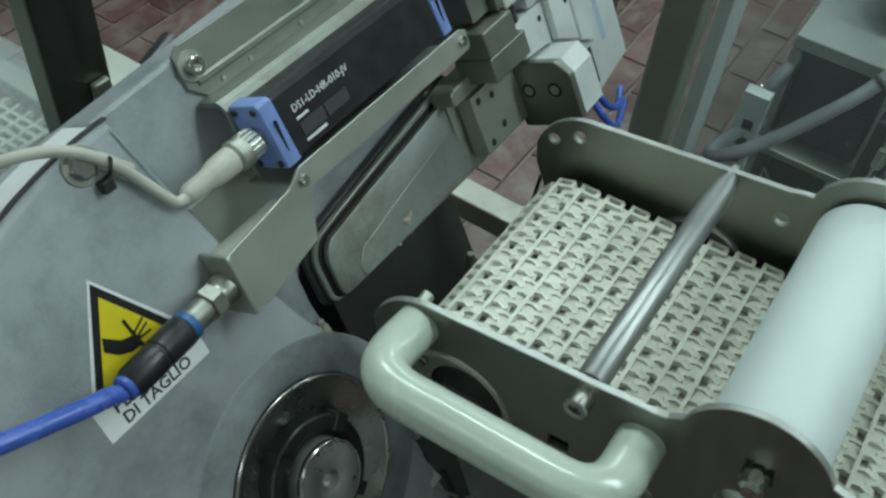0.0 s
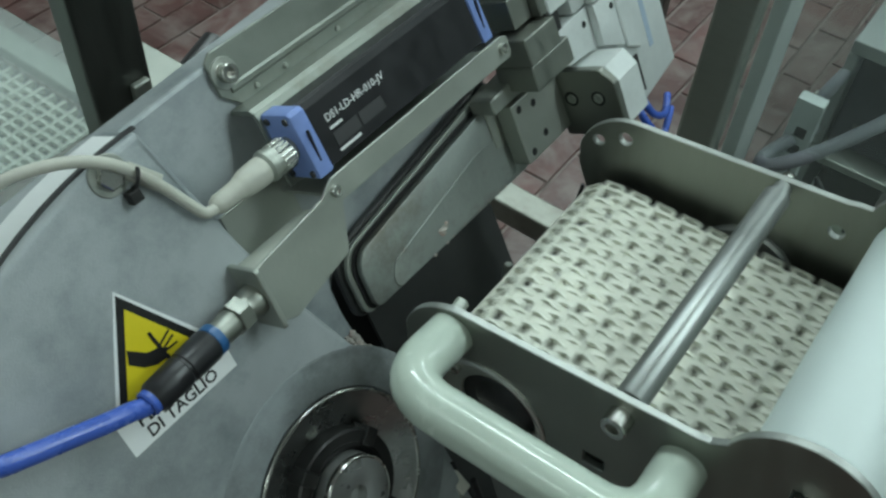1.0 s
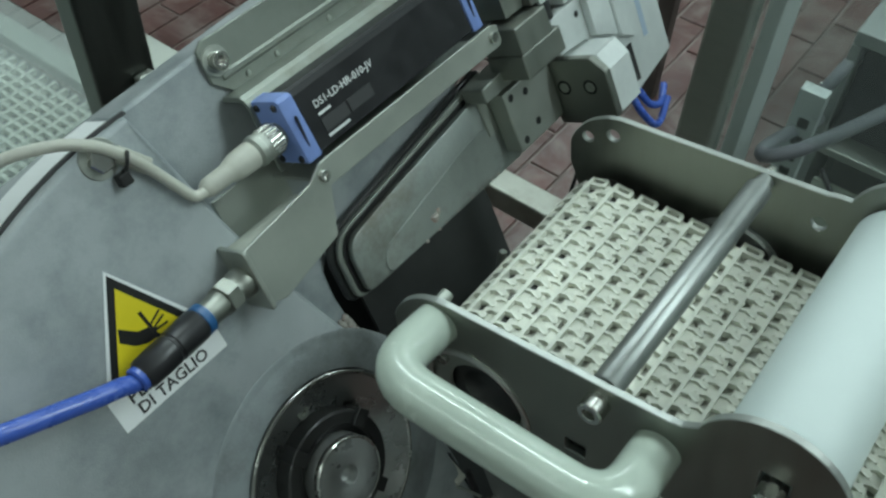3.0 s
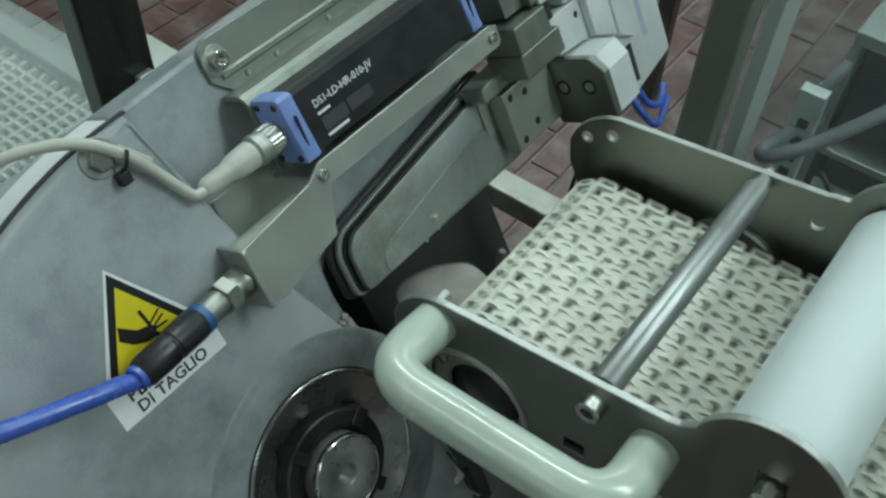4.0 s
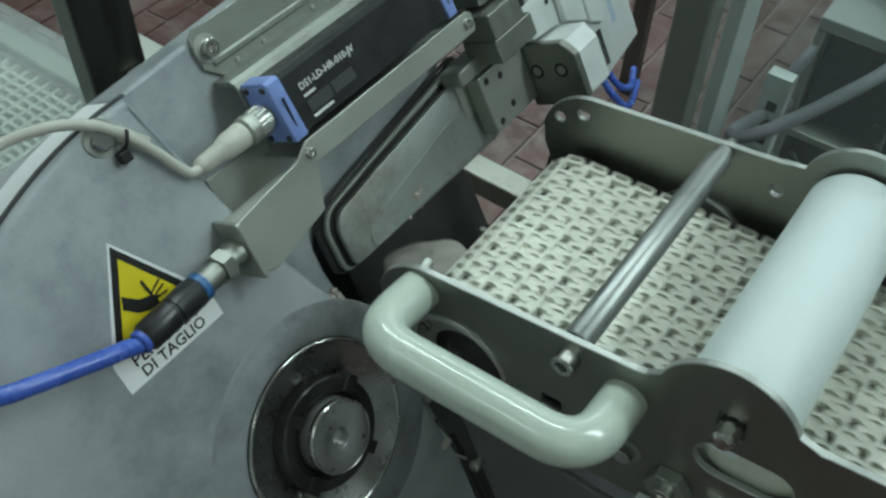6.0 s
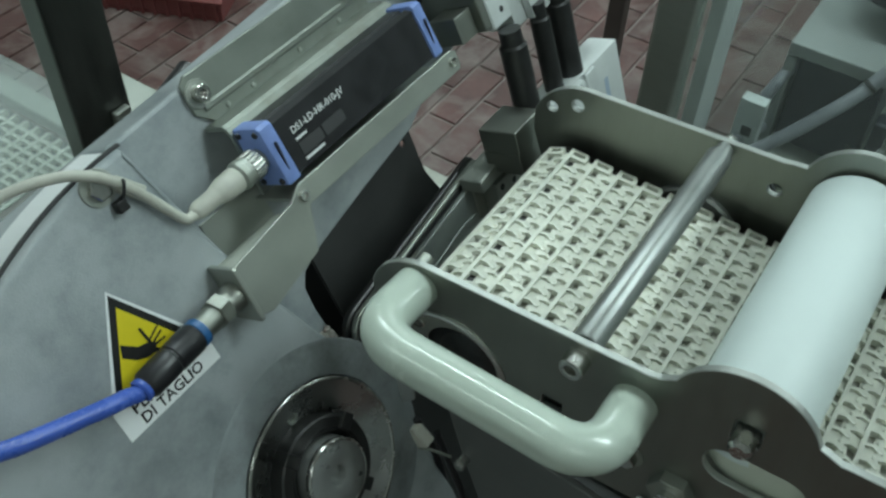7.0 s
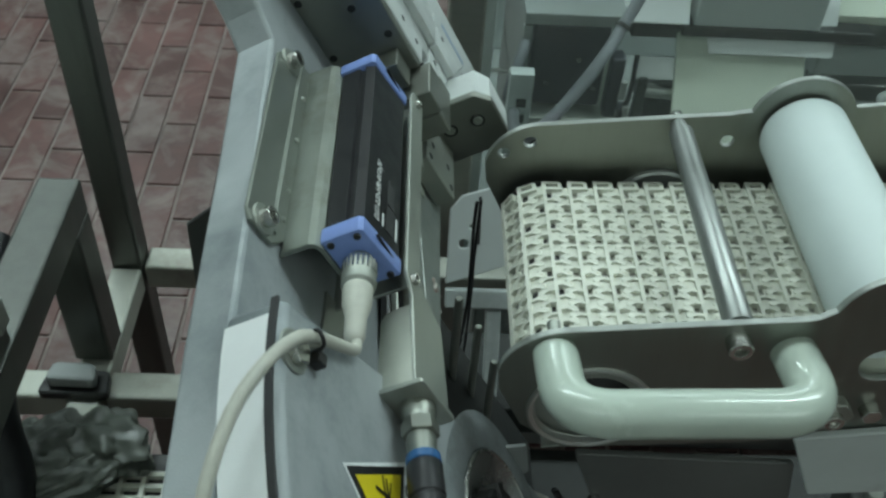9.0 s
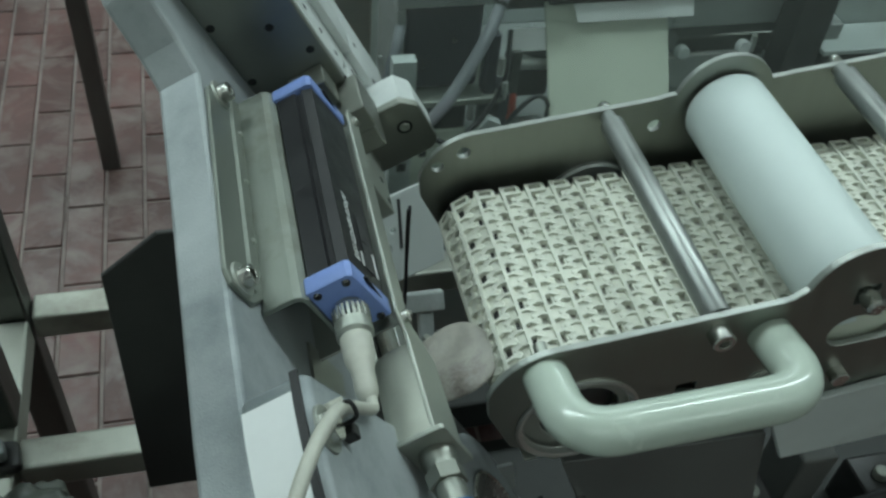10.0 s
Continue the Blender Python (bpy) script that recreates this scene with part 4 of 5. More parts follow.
    part("hose_clip", box(-0.0075, 0.0075, -0.006, 0.006, -0.011, 0.011, 0.002), GREY_CABLE, c, "pale plastic hose clip", m=pose(-0.0200, NEAR + 0.001, -0.2290, 0, -48, 0))
    part("clip_wire", tube(smooth_path([(-0.050, NEAR + 0.01, -0.195), (-0.040, NEAR + 0.004, -0.2350), (-0.0200, NEAR - 0.004, -0.2400), (-0.0030, NEAR - 0.005, -0.2300), (0.0185, NEAR - 0.008, -0.2175)], 6), 0.0013, 8), STEEL, c, "thin bright wire", smooth=True)
    part("cable", tube(smooth_path([(-0.004, NEAR + 0.004, -0.215), (0.010, NEAR + 0.003, -0.25), (0.022, NEAR + 0.004, -0.29), (0.030, NEAR + 0.008, -0.34)], 6), 0.003, 10), BLACK, c, "thin black cable", smooth=True)
    part("cable", tube(smooth_path([(-0.026, NEAR + 0.006, -0.215), (-0.010, NEAR + 0.010, -0.26), (0.004, NEAR + 0.012, -0.34)], 6), 0.0036, 10), BLACK, c, "thin black cable", smooth=True)
    part("scraper", prism([(-0.046, -0.150), (-0.028, -0.148), (-0.026, -0.185), (-0.040, -0.200)], NEAR + 0.004, NEAR + 0.007, axis="y", bevel=0.0006), DULL, c, "dull steel scraper blade")
    part("chute", prism([(-0.015, -0.1690), (0.14, -0.1600), (0.14, -0.1625), (-0.015, -0.1715)], -0.100, 0.02, axis="y", bevel=0.0005), STEEL, c, "thin steel chute under the belt")
    part("bracket_plate", prism([(0.176, -0.128), (0.60, -0.098), (0.60, -0.21), (0.203, -0.208)], NEAR - 0.013, NEAR - 0.0065, axis="y", bevel=0.001), PALEGREY, c, "pale grey plate")
    # near-black plate puts the shade behind the square slot into colour
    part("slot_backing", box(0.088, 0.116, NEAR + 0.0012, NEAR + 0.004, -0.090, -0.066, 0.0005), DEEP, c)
    part("slot_pad", lathe([(0.0, 0.006), (0.026, 0.004), (0.034, 0.0), (0.034, -0.004)], 36), SAGE, c, "pale sage pad behind the slot", m=toward((0.243, NEAR + 0.008, -0.048), (0, -1, 0)) @ Matrix.Diagonal((1.05, 1.0, 1.0, 1.0)), smooth=True)
    part("far_disc", lathe([(0.0, 0.006), (0.040, 0.006), (0.042, 0.004), (0.042, 0.0)], 48), ROD, c, "satin steel disc inside the far plate", m=toward((0.105, FAR - 0.0005, -0.0965), (0, -1, 0)), smooth=True)
    # handle
    a, b = Vector((-0.0095, NEAR - 0.001, -0.0225)), Vector((0.1588, NEAR - 0.001, -0.0320))
    o = Vector((0.002, -0.0640, 0.010))
    part("handle", tube(rounded([a, a + o, b + o, b], 0.032, 10), 0.0165, 24), HANDLE, c, "glossy pale green tubular handle", smooth=True)
    return c


conveyor = build_conveyor()


# ---- the belt: one link row after another on a closed path ----
def belt_path():
    slope = -0.065
    r = 0.036
    x0, x1 = 0.0, 0.50
    z0 = -0.0535
    pts = []
    n = 60
    for i in range(n + 1):
        x = x1 + (x0 - x1) * i / n
        pts.append((x, z0 + slope * (x - x0)))
    for i in range(1, 31):
        a = radians(90 + 6 * i)
        pts.append((x0 + r * math.cos(a), z0 - r + r * math.sin(a)))
    zb = z0 - 2 * r
    za = z0 + slope * (x1 - x0)
    for i in range(1, n + 1):
        x = x0 + (x1 - x0) * i / n
        pts.append((x, zb + (za - 2 * r - zb) * i / n))
    for i in range(1, 30):
        a = radians(-90 + 6 * i)
        pts.append((x1 + r * math.cos(a), za - r + r * math.sin(a)))
    return pts + [pts[0]]


class Track:
    def __init__(self):
        p = np.array(belt_path())
        d = np.linalg.norm(np.diff(p, axis=0), axis=1)
        self.p, self.s = p, np.concatenate([[0], np.cumsum(d)])
        self.length = float(self.s[-1])

    def at(self, s):
        s = s % self.length
        x, z = np.interp(s, self.s, self.p[:, 0]), np.interp(s, self.s, self.p[:, 1])
        e = 0.004
        x2, z2 = np.interp((s + e) % self.length, self.s, self.p[:, 0]), np.interp((s + e) % self.length, self.s, self.p[:, 1])
        x1, z1 = np.interp((s - e) % self.length, self.s, self.p[:, 0]), np.interp((s - e) % self.length, self.s, self.p[:, 1])
        return float(x), float(z), math.degrees(math.atan2(-(z2 - z1), -(x2 - x1)))


TRACK = Track()
LINKS = round(TRACK.length / PITCH)
STEP = TRACK.length / LINKS


def link_mesh():
    """One belt row: a straight cross bar, thin fingers to both sides with open pockets between them, and interleaved knuckles."""
    y0, y1 = NEAR + 0.013, FAR - 0.013
    b = bmesh.new()
    xb = -STEP / 2 + 0.0015
    mid = xb + STEP / 2

    def slab(pts, top, low):
        """A flat piece: corners (x, y, height) above, walls down to low."""
        hi = [b.verts.new((x, y, top + dz)) for x, y, dz in pts]
        lo = [b.verts.new((x, y, low)) for x, y, _ in pts]
        b.faces.new(hi)
        for i in range(len(pts)):
            b.faces.new((lo[i], lo[(i + 1) % len(pts)], hi[(i + 1) % len(pts)], hi[i]))

    def finger(x_root, x_tip, y_root, y_tip, w_root, w_tip, top, drop):
        s = 1 if x_tip > x_root else -1
        pts = [(x_root, y_root - w_root, 0), (x_root + s * 0.0052, y_tip - w_root, -drop * 0.3), (x_tip - s * 0.0022, y_tip - w_tip, -drop), (x_tip, y_tip - w_tip * 0.45, -drop - 0.0012), (x_tip, y_tip + w_tip * 0.45, -drop - 0.0012), (x_tip - s * 0.0022, y_tip + w_tip, -drop), (x_root + s * 0.0052, y_tip + w_root, -drop * 0.3), (x_root, y_root + w_root, 0)]
        slab(pts if s > 0 else pts[::-1], top, top - 0.0062)

    # cross bar with a narrow crown
    slab([(xb - 0.0015, y0, 0), (xb + 0.0015, y0, 0), (xb + 0.0015, y1, 0), (xb - 0.0015, y1, 0)], 0.0012, -0.0060)
    period = 0.0386
    third = period / 3
    xn = xb + STEP
    for k in range(-1, 7):
        for side, c0 in ((0, 0.0), (1, period / 2)):
            c = y0 + 0.0135 + c0 + k * period
            for j in range(3):
                # two open pockets and one closed one in each period
                yw = c + (j - 1) * third
                if not y0 + 0.012 < yw < y1 - 0.012:
                    continue
                if side == 0:
                    finger(xb + 0.001, mid + 0.0030, yw, yw + 0.0014, 0.00115, 0.0035, 0.0008, 0.0008)
                    if j == 1:
                        slab([(xb + 0.001, yw, 0), (mid, yw + 0.001, 0), (mid, yw + third, 0), (xb + 0.001, yw + third, 0)], -0.0022, -0.0060)
                    if j == 0:
                        slab([(xb + 0.001, yw, 0), (mid, yw + 0.001, 0), (mid, yw + third, 0), (xb + 0.001, yw + third, 0)], -0.0036, -0.0060)
                else:
                    finger(xn - 0.001, mid - 0.0030, yw, yw + 0.0014, 0.00115, 0.0035, 0.0006, 0.0010)
                    if j == 1:
                        slab([(mid, yw + 0.001, 0), (xn - 0.001, yw, 0), (xn - 0.001, yw + third, 0), (mid, yw + third, 0)], -0.0022, -0.0060)
                    if j == 0:
                        slab([(mid, yw + 0.001, 0), (xn - 0.001, yw, 0), (xn - 0.001, yw + third, 0), (mid, yw + third, 0)], -0.0036, -0.0060)
    # hinge zone under the knuckles
    slab([(mid - 0.0046, y0 + 0.010, 0), (mid + 0.0046, y0 + 0.010, 0), (mid + 0.0046, y1 - 0.010, 0), (mid - 0.0046, y1 - 0.010, 0)], -0.0030, -0.0066)
    # rounded end loops with a slot through them
    for ye, d in ((y1, -1), (y0, 1)):
        x_far = xb + 0.0160
        outer = [(xb - 0.0014, ye), (x_far - 0.0025, ye), (x_far, ye + d * 0.0025), (x_far, ye + d * 0.0105), (xb - 0.0014, ye + d * 0.0105)]
        inner = [(xb + 0.0022, ye + d * 0.0030), (x_far - 0.0046, ye + d * 0.0030), (x_far - 0.0032, ye + d * 0.0042), (x_far - 0.0032, ye + d * 0.0072), (xb + 0.0022, ye + d * 0.0072)]
        for i in range(5):
            j = (i + 1) % 5
            quad = [(*outer[i], 0), (*outer[j], 0), (*inner[j], 0), (*inner[i], 0)]
            slab(quad, 0.0009, -0.0060)
    bmesh.ops.recalc_face_normals(b, faces=b.faces[:])
    me = bpy.data.meshes.new("belt_link")
    b.to_mesh(me)
    b.free()
    me.materials.append(BELT)
    return me


def build_belt():
    me = link_mesh()
    rows = []
    for k in range(LINKS):
        o = new("belt_link", me)
        o.parent = conveyor
        rows.append(o)
    return rows


belt_rows = build_belt()


# ---- frames, panes and the outfeed on the other side ----
def build_frame():
    f = thing("steel_framework", Matrix(), "brushed steel square tube machine frame on the tiled floor", "machine frame")
    part("upright", box(-0.700, -0.660, 0.815, 0.855, 0.0, 2.4, 0.004), POST, f)
    part("upright", box(-0.271, -0.226, 0.925, 0.970, 0.0, 2.4, 0.004), STEEL, f)
    part("door_post", box(-0.690, -0.662, 0.408, 0.476, 0.901, 2.4, 0.003), POST, f, "dark brushed door post")
    part("latch", box(-0.661, -0.652, 0.448, 0.468, 0.935, 0.965, 0.002), STEEL, f, "small bright latch")
    part("upright", box(-0.700, -0.660, -0.50, -0.46, 0.0, 0.65, 0.004), POST, f)
    part("cross_tube", box(-0.658, 0.30, 0.815, 0.855, 0.61, 0.65, 0.004), TUBE, f)
    part("cross_tube", box(-0.700, -0.660, -0.458, 0.813, 0.61, 0.65, 0.004), TUBE, f)
    part("cross_tube", box(-0.658, -0.30, 0.600, 0.640, 0.61, 0.65, 0.004), TUBE, f)
    part("cross_tube", box(-0.80, -0.7005, 0.600, 0.640, 0.61, 0.65, 0.004), TUBE, f)
    part("hinge_foot", prism(rounded_poly([(-0.732, 0.595), (-0.650, 0.595), (-0.655, 0.630), (-0.725, 0.632)], 0.008), 0.6505, 0.664, bevel=0.002), DARK, f, "dark greasy hinge foot")
    part("hinge_pad", prism(rounded_poly([(-0.722, 0.602), (-0.662, 0.600), (-0.668, 0.626), (-0.716, 0.628)], 0.008), 0.6645, 0.682, bevel=0.004, seg=2), DULL, f)
    part("glazing_bar", box(-0.2255, -0.207, 0.985, 1.055, 0.3, 2.4, 0.002), ALU_CAST, f, "pale aluminium glazing bar")
    pane = part("pane", box(-0.225, 1.30, 0.945, 0.949, 0.25, 2.2, 0), GLASS, f, "dusty clear guard pane")
    pane.visible_shadow = False
    part("upright", box(-0.70, -0.66, 1.86, 1.90, 0.0, 0.9, 0.003), POST, f)
    # what hangs between the blade opening and the belt nose
    lean = pose(0, 0.74, 0.905, -35)
    inner = part("inner_plate", prism([(-0.2645, -0.050), (-0.252, -0.034), (-0.185, -0.012), (-0.185, -0.106), (-0.2665, -0.134)], -0.004, 0.004, axis="y", bevel=0.0012, holes=[ring(-0.2480, -0.088, 0.0052, 16), ring(-0.2400, -0.068, 0.0026, 12)]), WALLPANEL, f, "pale leaning inner plate with holes", m=lean)
    part("plate_slot", box(-0.2332, -0.2300, -0.0046, -0.0041, -0.088, -0.034, 0), GREYPRINT, inner)
    part("inner_ledge", box(-0.2665, -0.190, -0.012, 0.004, -0.160, -0.1385, 0.002), PALEGREY, f, "pale ledge under the inner plate", m=lean)
    part("inner_post", box(-0.2200, -0.2030, -0.010, 0.002, -0.300, -0.1605, 0.002), PALEGREY, f, m=lean)
    # tube and rod foot take the near-black sheet, shade included in the colour
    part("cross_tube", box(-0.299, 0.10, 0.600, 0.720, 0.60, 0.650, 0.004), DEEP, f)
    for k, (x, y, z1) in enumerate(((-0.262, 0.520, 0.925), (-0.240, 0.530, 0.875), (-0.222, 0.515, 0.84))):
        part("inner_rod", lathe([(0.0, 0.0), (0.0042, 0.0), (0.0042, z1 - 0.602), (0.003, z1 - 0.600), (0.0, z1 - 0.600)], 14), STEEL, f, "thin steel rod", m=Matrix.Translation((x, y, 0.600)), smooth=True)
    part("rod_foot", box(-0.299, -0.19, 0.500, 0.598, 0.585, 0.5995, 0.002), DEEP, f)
    part("cable", tube(smooth_path([(-0.246, 0.61, 0.965), (-0.247, 0.605, 0.930), (-0.246, 0.60, 0.834), (-0.25, 0.61, 0.74), (-0.255, 0.62, 0.652)], 6), 0.0018, 12), BLACK, f, "thin black cable", smooth=True)
    part("cable", tube(smooth_path([(-0.240, 0.63, 0.95), (-0.242, 0.62, 0.88), (-0.240, 0.63, 0.80), (-0.242, 0.63, 0.652)], 6), 0.0016, 12), BLACK, f, "thin black cable", smooth=True)
    return f


build_frame()


def build_base():
    b = thing("base_cabinet", Matrix(), "machine base cabinet under the conveyor, shade put into its dark colour", "machine base")
    # cabinet, top plate and pivot post carry the under-belt shade as colour
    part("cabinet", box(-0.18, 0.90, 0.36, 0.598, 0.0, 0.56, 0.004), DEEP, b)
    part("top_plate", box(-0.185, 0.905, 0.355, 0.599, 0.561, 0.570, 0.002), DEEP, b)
    for x in (0.06, 0.16, 0.30, 0.42):
        part("bolt_head", lathe([(0, 0.012), (0.009, 0.012), (0.011, 0.0)], 6), STEEL, b, m=Matrix.Translation((x, 0.40, 0.570)))
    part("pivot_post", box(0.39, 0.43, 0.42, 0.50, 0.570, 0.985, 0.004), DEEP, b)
    for x, y, z0, z1, w, mt, nm in ((0.09, 0.395, 0.5705, 0.66, 0.05, DARK, "valve_body"), (0.17, 0.43, 0.5705, 0.70, 0.045, PLATE, "clamp_block"), (0.26, 0.40, 0.5705, 0.64, 0.06, DARK, "valve_body"), (0.52, 0.42, 0.5705, 0.68, 0.07, PLATE, "clamp_block"), (0.02, 0.41, 0.5705, 0.73, 0.03, PLATE, "clamp_block")):
        part(nm, box(x, x + w, y, y + 0.06, z0, z1, 0.004), mt, b)
        part("cap_bolt", lathe([(0, 0.010), (0.008, 0.010), (0.009, 0.008), (0.009, 0.0)], 16), STEEL, b, m=Matrix.Translation((x + w / 2, y + 0.03, z1)), smooth=True)
    part("hose", tube(smooth_path([(0.0, 0.37, 0.60), (0.08, 0.38, 0.68), (0.18, 0.39, 0.66), (0.30, 0.38, 0.70), (0.48, 0.39, 0.62)], 6), 0.006, 12), BLACK, b, "black hose", smooth=True)
    part("threaded_rod", lathe([(0, 0), (0.005, 0), (0.005, 0.14), (0.004, 0.143), (0, 0.143)], 14), STEEL, b, m=Matrix.Translation((-0.02, 0.375, 0.570)), smooth=True)
    part("hose", tube(smooth_path([(-0.15, 0.40, 0.578), (-0.05, 0.42, 0.60), (0.10, 0.39, 0.60), (0.25, 0.42, 0.59), (0.45, 0.40, 0.578)], 6), 0.008, 12), BLACK, b, "black hose", smooth=True)
    return b


build_base()


def build_outfeed():
    o = thing("outfeed_conveyor", Matrix(), "outfeed conveyor with pale link belt beside a steel beam", "conveyor")
    part("bed", box(-1.6, -0.50, -0.35, 0.50, 0.655, 0.690, 0.004), DARK, o)
    b = None
    for k in range(48):
        x = -1.58 + k * 0.0228
        b = box(x, x + 0.005, -0.34, 0.556 if x < -0.77 else 0.490, 0.690, 0.700, 0, bm=b)
    for k in range(62):
        y = -0.335 + k * 0.0143
        b = box(-1.58, -0.505 if y < 0.48 else -0.77, y, y + 0.0055, 0.691, 0.699, 0, bm=b)
    part("belt", b, BELT, o, "pale open grid link belt")
    part("side_flange", box(-1.6, -0.76, 0.567, 0.60, 0.690, 0.712, 0.002), STEEL, o, "pale side flange")
    part("bed_edge", box(-1.6, -0.765, 0.502, 0.565, 0.655, 0.6895, 0.003), DARK, o)
    part("beam", box(-0.705, -0.660, -0.45, 0.700, 0.855, 0.900, 0.003), POST, o, "brushed steel square beam")
    part("beam_leg", box(-0.705, -0.660, 0.655, 0.700, 0.65, 0.8545, 0.003), POST, o)
    pane = part("lid_pane", box(-1.5, -0.708, -0.45, 0.498, 0.890, 0.896, 0), LID, o, "dusty clear lid")
    pane.visible_shadow = False
    part("lid_edge", box(-0.80, -0.708, 0.500, 0.556, 0.886, 0.898, 0.002), STEEL, o, "pale lid edge")
    for x in (-1.55, -0.62):
        for y in (-0.30, 0.44):
            part("leg", box(x, x + 0.04, y, y + 0.04, 0.0, 0.654, 0.003), POST, o)
    part("black_hose", tube(smooth_path([(-0.73, 0.62, 0.88), (-0.715, 0.54, 0.86), (-0.70, 0.47, 0.80), (-0.685, 0.43, 0.74), (-0.68, 0.36, 0.71)], 6), 0.019, 18), BLACK, o, "thick black hose", smooth=True)
    film = thing("crumpled_film", pose(-0.655, 0.475, 0.700, 0, 0, 12), "crumpled dark plastic film lying on the pale outfeed belt", "plastic film")
    for k, (dx, dy, sx, sy, sz, tilt) in enumerate(((-0.03, 0.0, 0.062, 0.050, 0.026, 8), (0.035, 0.008, 0.055, 0.042, 0.022, -30), (0.0, -0.035, 0.070, 0.028, 0.018, 20))):
        lump = bmesh.new()
        bmesh.ops.create_icosphere(lump, subdivisions=5, radius=1)
        off = Vector((3.1 * k, 1.7 * k, 0))
        for v in lump.verts:
            q = v.co + off
            n1 = noise.noise(q * 2.2) * 0.35 + abs(noise.noise(q * 3.5)) * 0.22 + abs(noise.noise(q * 8.0)) * 0.06
            v.co = Vector((v.co.x * sx, v.co.y * sy, v.co.z * sz)) * (0.9 + n1)
        part("fold", lump, FILM, film, m=pose(dx, dy, 0.018, 0, 0, tilt), smooth=True)
    return o


build_outfeed()


def build_crate():
    c = thing("plastic_crate", pose(-1.99, 1.66, 0, 0, 0, 24), "red perforated plastic crate standing on the tiled floor", "crate")
    part("base", box(-0.20, 0.20, -0.15, 0.15, 0.0, 0.012, 0.002), CRATE, c)
    for x in (-0.20, 0.188):
        part("side", box(x, x + 0.012, -0.15, 0.15, 0.0125, 0.06, 0.002), CRATE, c)
    for y in (-0.15, 0.138):
        part("side", box(-0.187, 0.187, y, y + 0.012, 0.0125, 0.06, 0.002), CRATE, c)
    for k in range(11):
        part("rib", box(-0.19 + k * 0.037, -0.182 + k * 0.037, -0.158, -0.1505, 0.0, 0.06, 0.001), CRATE, c)
    part("rim", box(-0.21, 0.21, -0.165, -0.1505, 0.0605, 0.070, 0.002), CRATE, c)
    return c


build_crate()


# ---- machines behind ----
def build_background():
    back = thing("rear_machine", Matrix(), "packaging machine with dark motor and sage panels behind clear guards", "machine")
    part("deck", box(-0.19, 1.1, 1.00, 2.4, 0.0, 0.50, 0.004), DULL, back, "dull grey machine base")
    part("back_wall", box(-0.19, 1.1, 1.62, 1.66, 0.50, 1.5, 0.004), PALEGREY, back, "dull grey rear wall")
    part("motor", box(-0.134, -0.018, 1.15, 1.36, 0.700, 0.845, 0.006), NAVY, back, "dark navy motor box")
    part("motor_cap", lathe([(0, 0), (0.075, 0), (0.075, 0.03), (0.06, 0.04), (0.0, 0.04)], 40), NAVY, back, m=Matrix.Translation((-0.05, 1.28, 0.915)), smooth=True)
    part("motor_bracket", box(-0.150, 0.0, 1.14, 1.42, 0.8465, 0.866, 0.002), DULL, back)
    part("motor_bracket", box(-0.150, -0.137, 1.14, 1.42, 0.52, 0.845, 0.002), DULL, back)
    part("shelf", box(-0.15, 0.02, 1.12, 1.42, 0.684, 0.696, 0.002), STEEL, back)
    part("gearbox", box(-0.125, -0.02, 1.17, 1.38, 0.50, 0.683, 0.012), DEEP, back, "dark gearbox")
    part("foot_panel", box(-0.125, -0.035, 1.125, 1.132, 0.50, 0.635, 0.002), SAGE, back)
    # foot slots are thin black plates in place of dark openings
    for x in (-0.108, -0.058):
        part("foot_slot", box(x, x + 0.012, 1.1243, 1.1248, 0.585, 0.607, 0), INK, back)
    part("lever", box(-0.012, 0.008, 1.13, 1.16, 0.50, 0.80, 0.004), NAVY, back, "dark upright lever")
    part("rack", box(-0.172, -0.138, 1.05, 1.07, 0.58, 0.82, 0.001), PALEGREY, back, "grey perforated strip")
    # same for the strip: black plates paint the slots' dark depth
    for k in range(6):
        part("rack_slot", box(-0.160, -0.146, 1.0488, 1.0494, 0.625 + k * 0.028, 0.640 + k * 0.028, 0), INK, back)
    part("sage_panel", box(0.099, 0.305, 0.0, 0.006, -0.325, 0.0, 0.002), SAGE, back, "sage green sloping chute panel", m=pose(0, 1.2155, 0.800, -34))
    part("panel_lip", box(0.100, 0.304, -0.003, 0.010, 0.001, 0.012, 0.002), DARK, back, m=pose(0, 1.2155, 0.800, -34))
    part("slot_bar", box(0.10, 0.40, 1.197, 1.232, 0.803, 0.822, 0.004), DARK, back, "dark slot bar of a sheet dispenser")
    part("upper_panel", box(0.115, 0.31, 1.195, 1.235, 0.824, 1.15, 0.003), WALLPANEL, back, "pale grey upper panel")
    part("upper_shelf", box(0.08, 0.50, 1.236, 1.30, 0.815, 0.830, 0.002), SAGE, back)
    part("white_plate", box(-0.056, 0.056, -0.004, 0.004, 0.0, 0.12, 0.002), PAPER, back, "white plate", m=pose(0.046, 1.18, 0.834, -35))
    part("white_plate", box(-0.030, 0.030, -0.004, 0.004, 0.0, 0.035, 0.002), PAPER, back, "small white plate", m=pose(0.070, 1.18, 0.735, -35))
    part("side_arm", box(0.36, 0.60, 1.24, 1.30, 0.66, 0.70, 0.004), POST, back)
    part("side_block", box(0.38, 0.47, 1.20, 1.24, 0.60, 0.66, 0.004), DARK, back)
    part("side_post", box(0.535, 0.598, 1.18, 1.24, 0.50, 1.2, 0.003), DEEP, back, "dark side post")
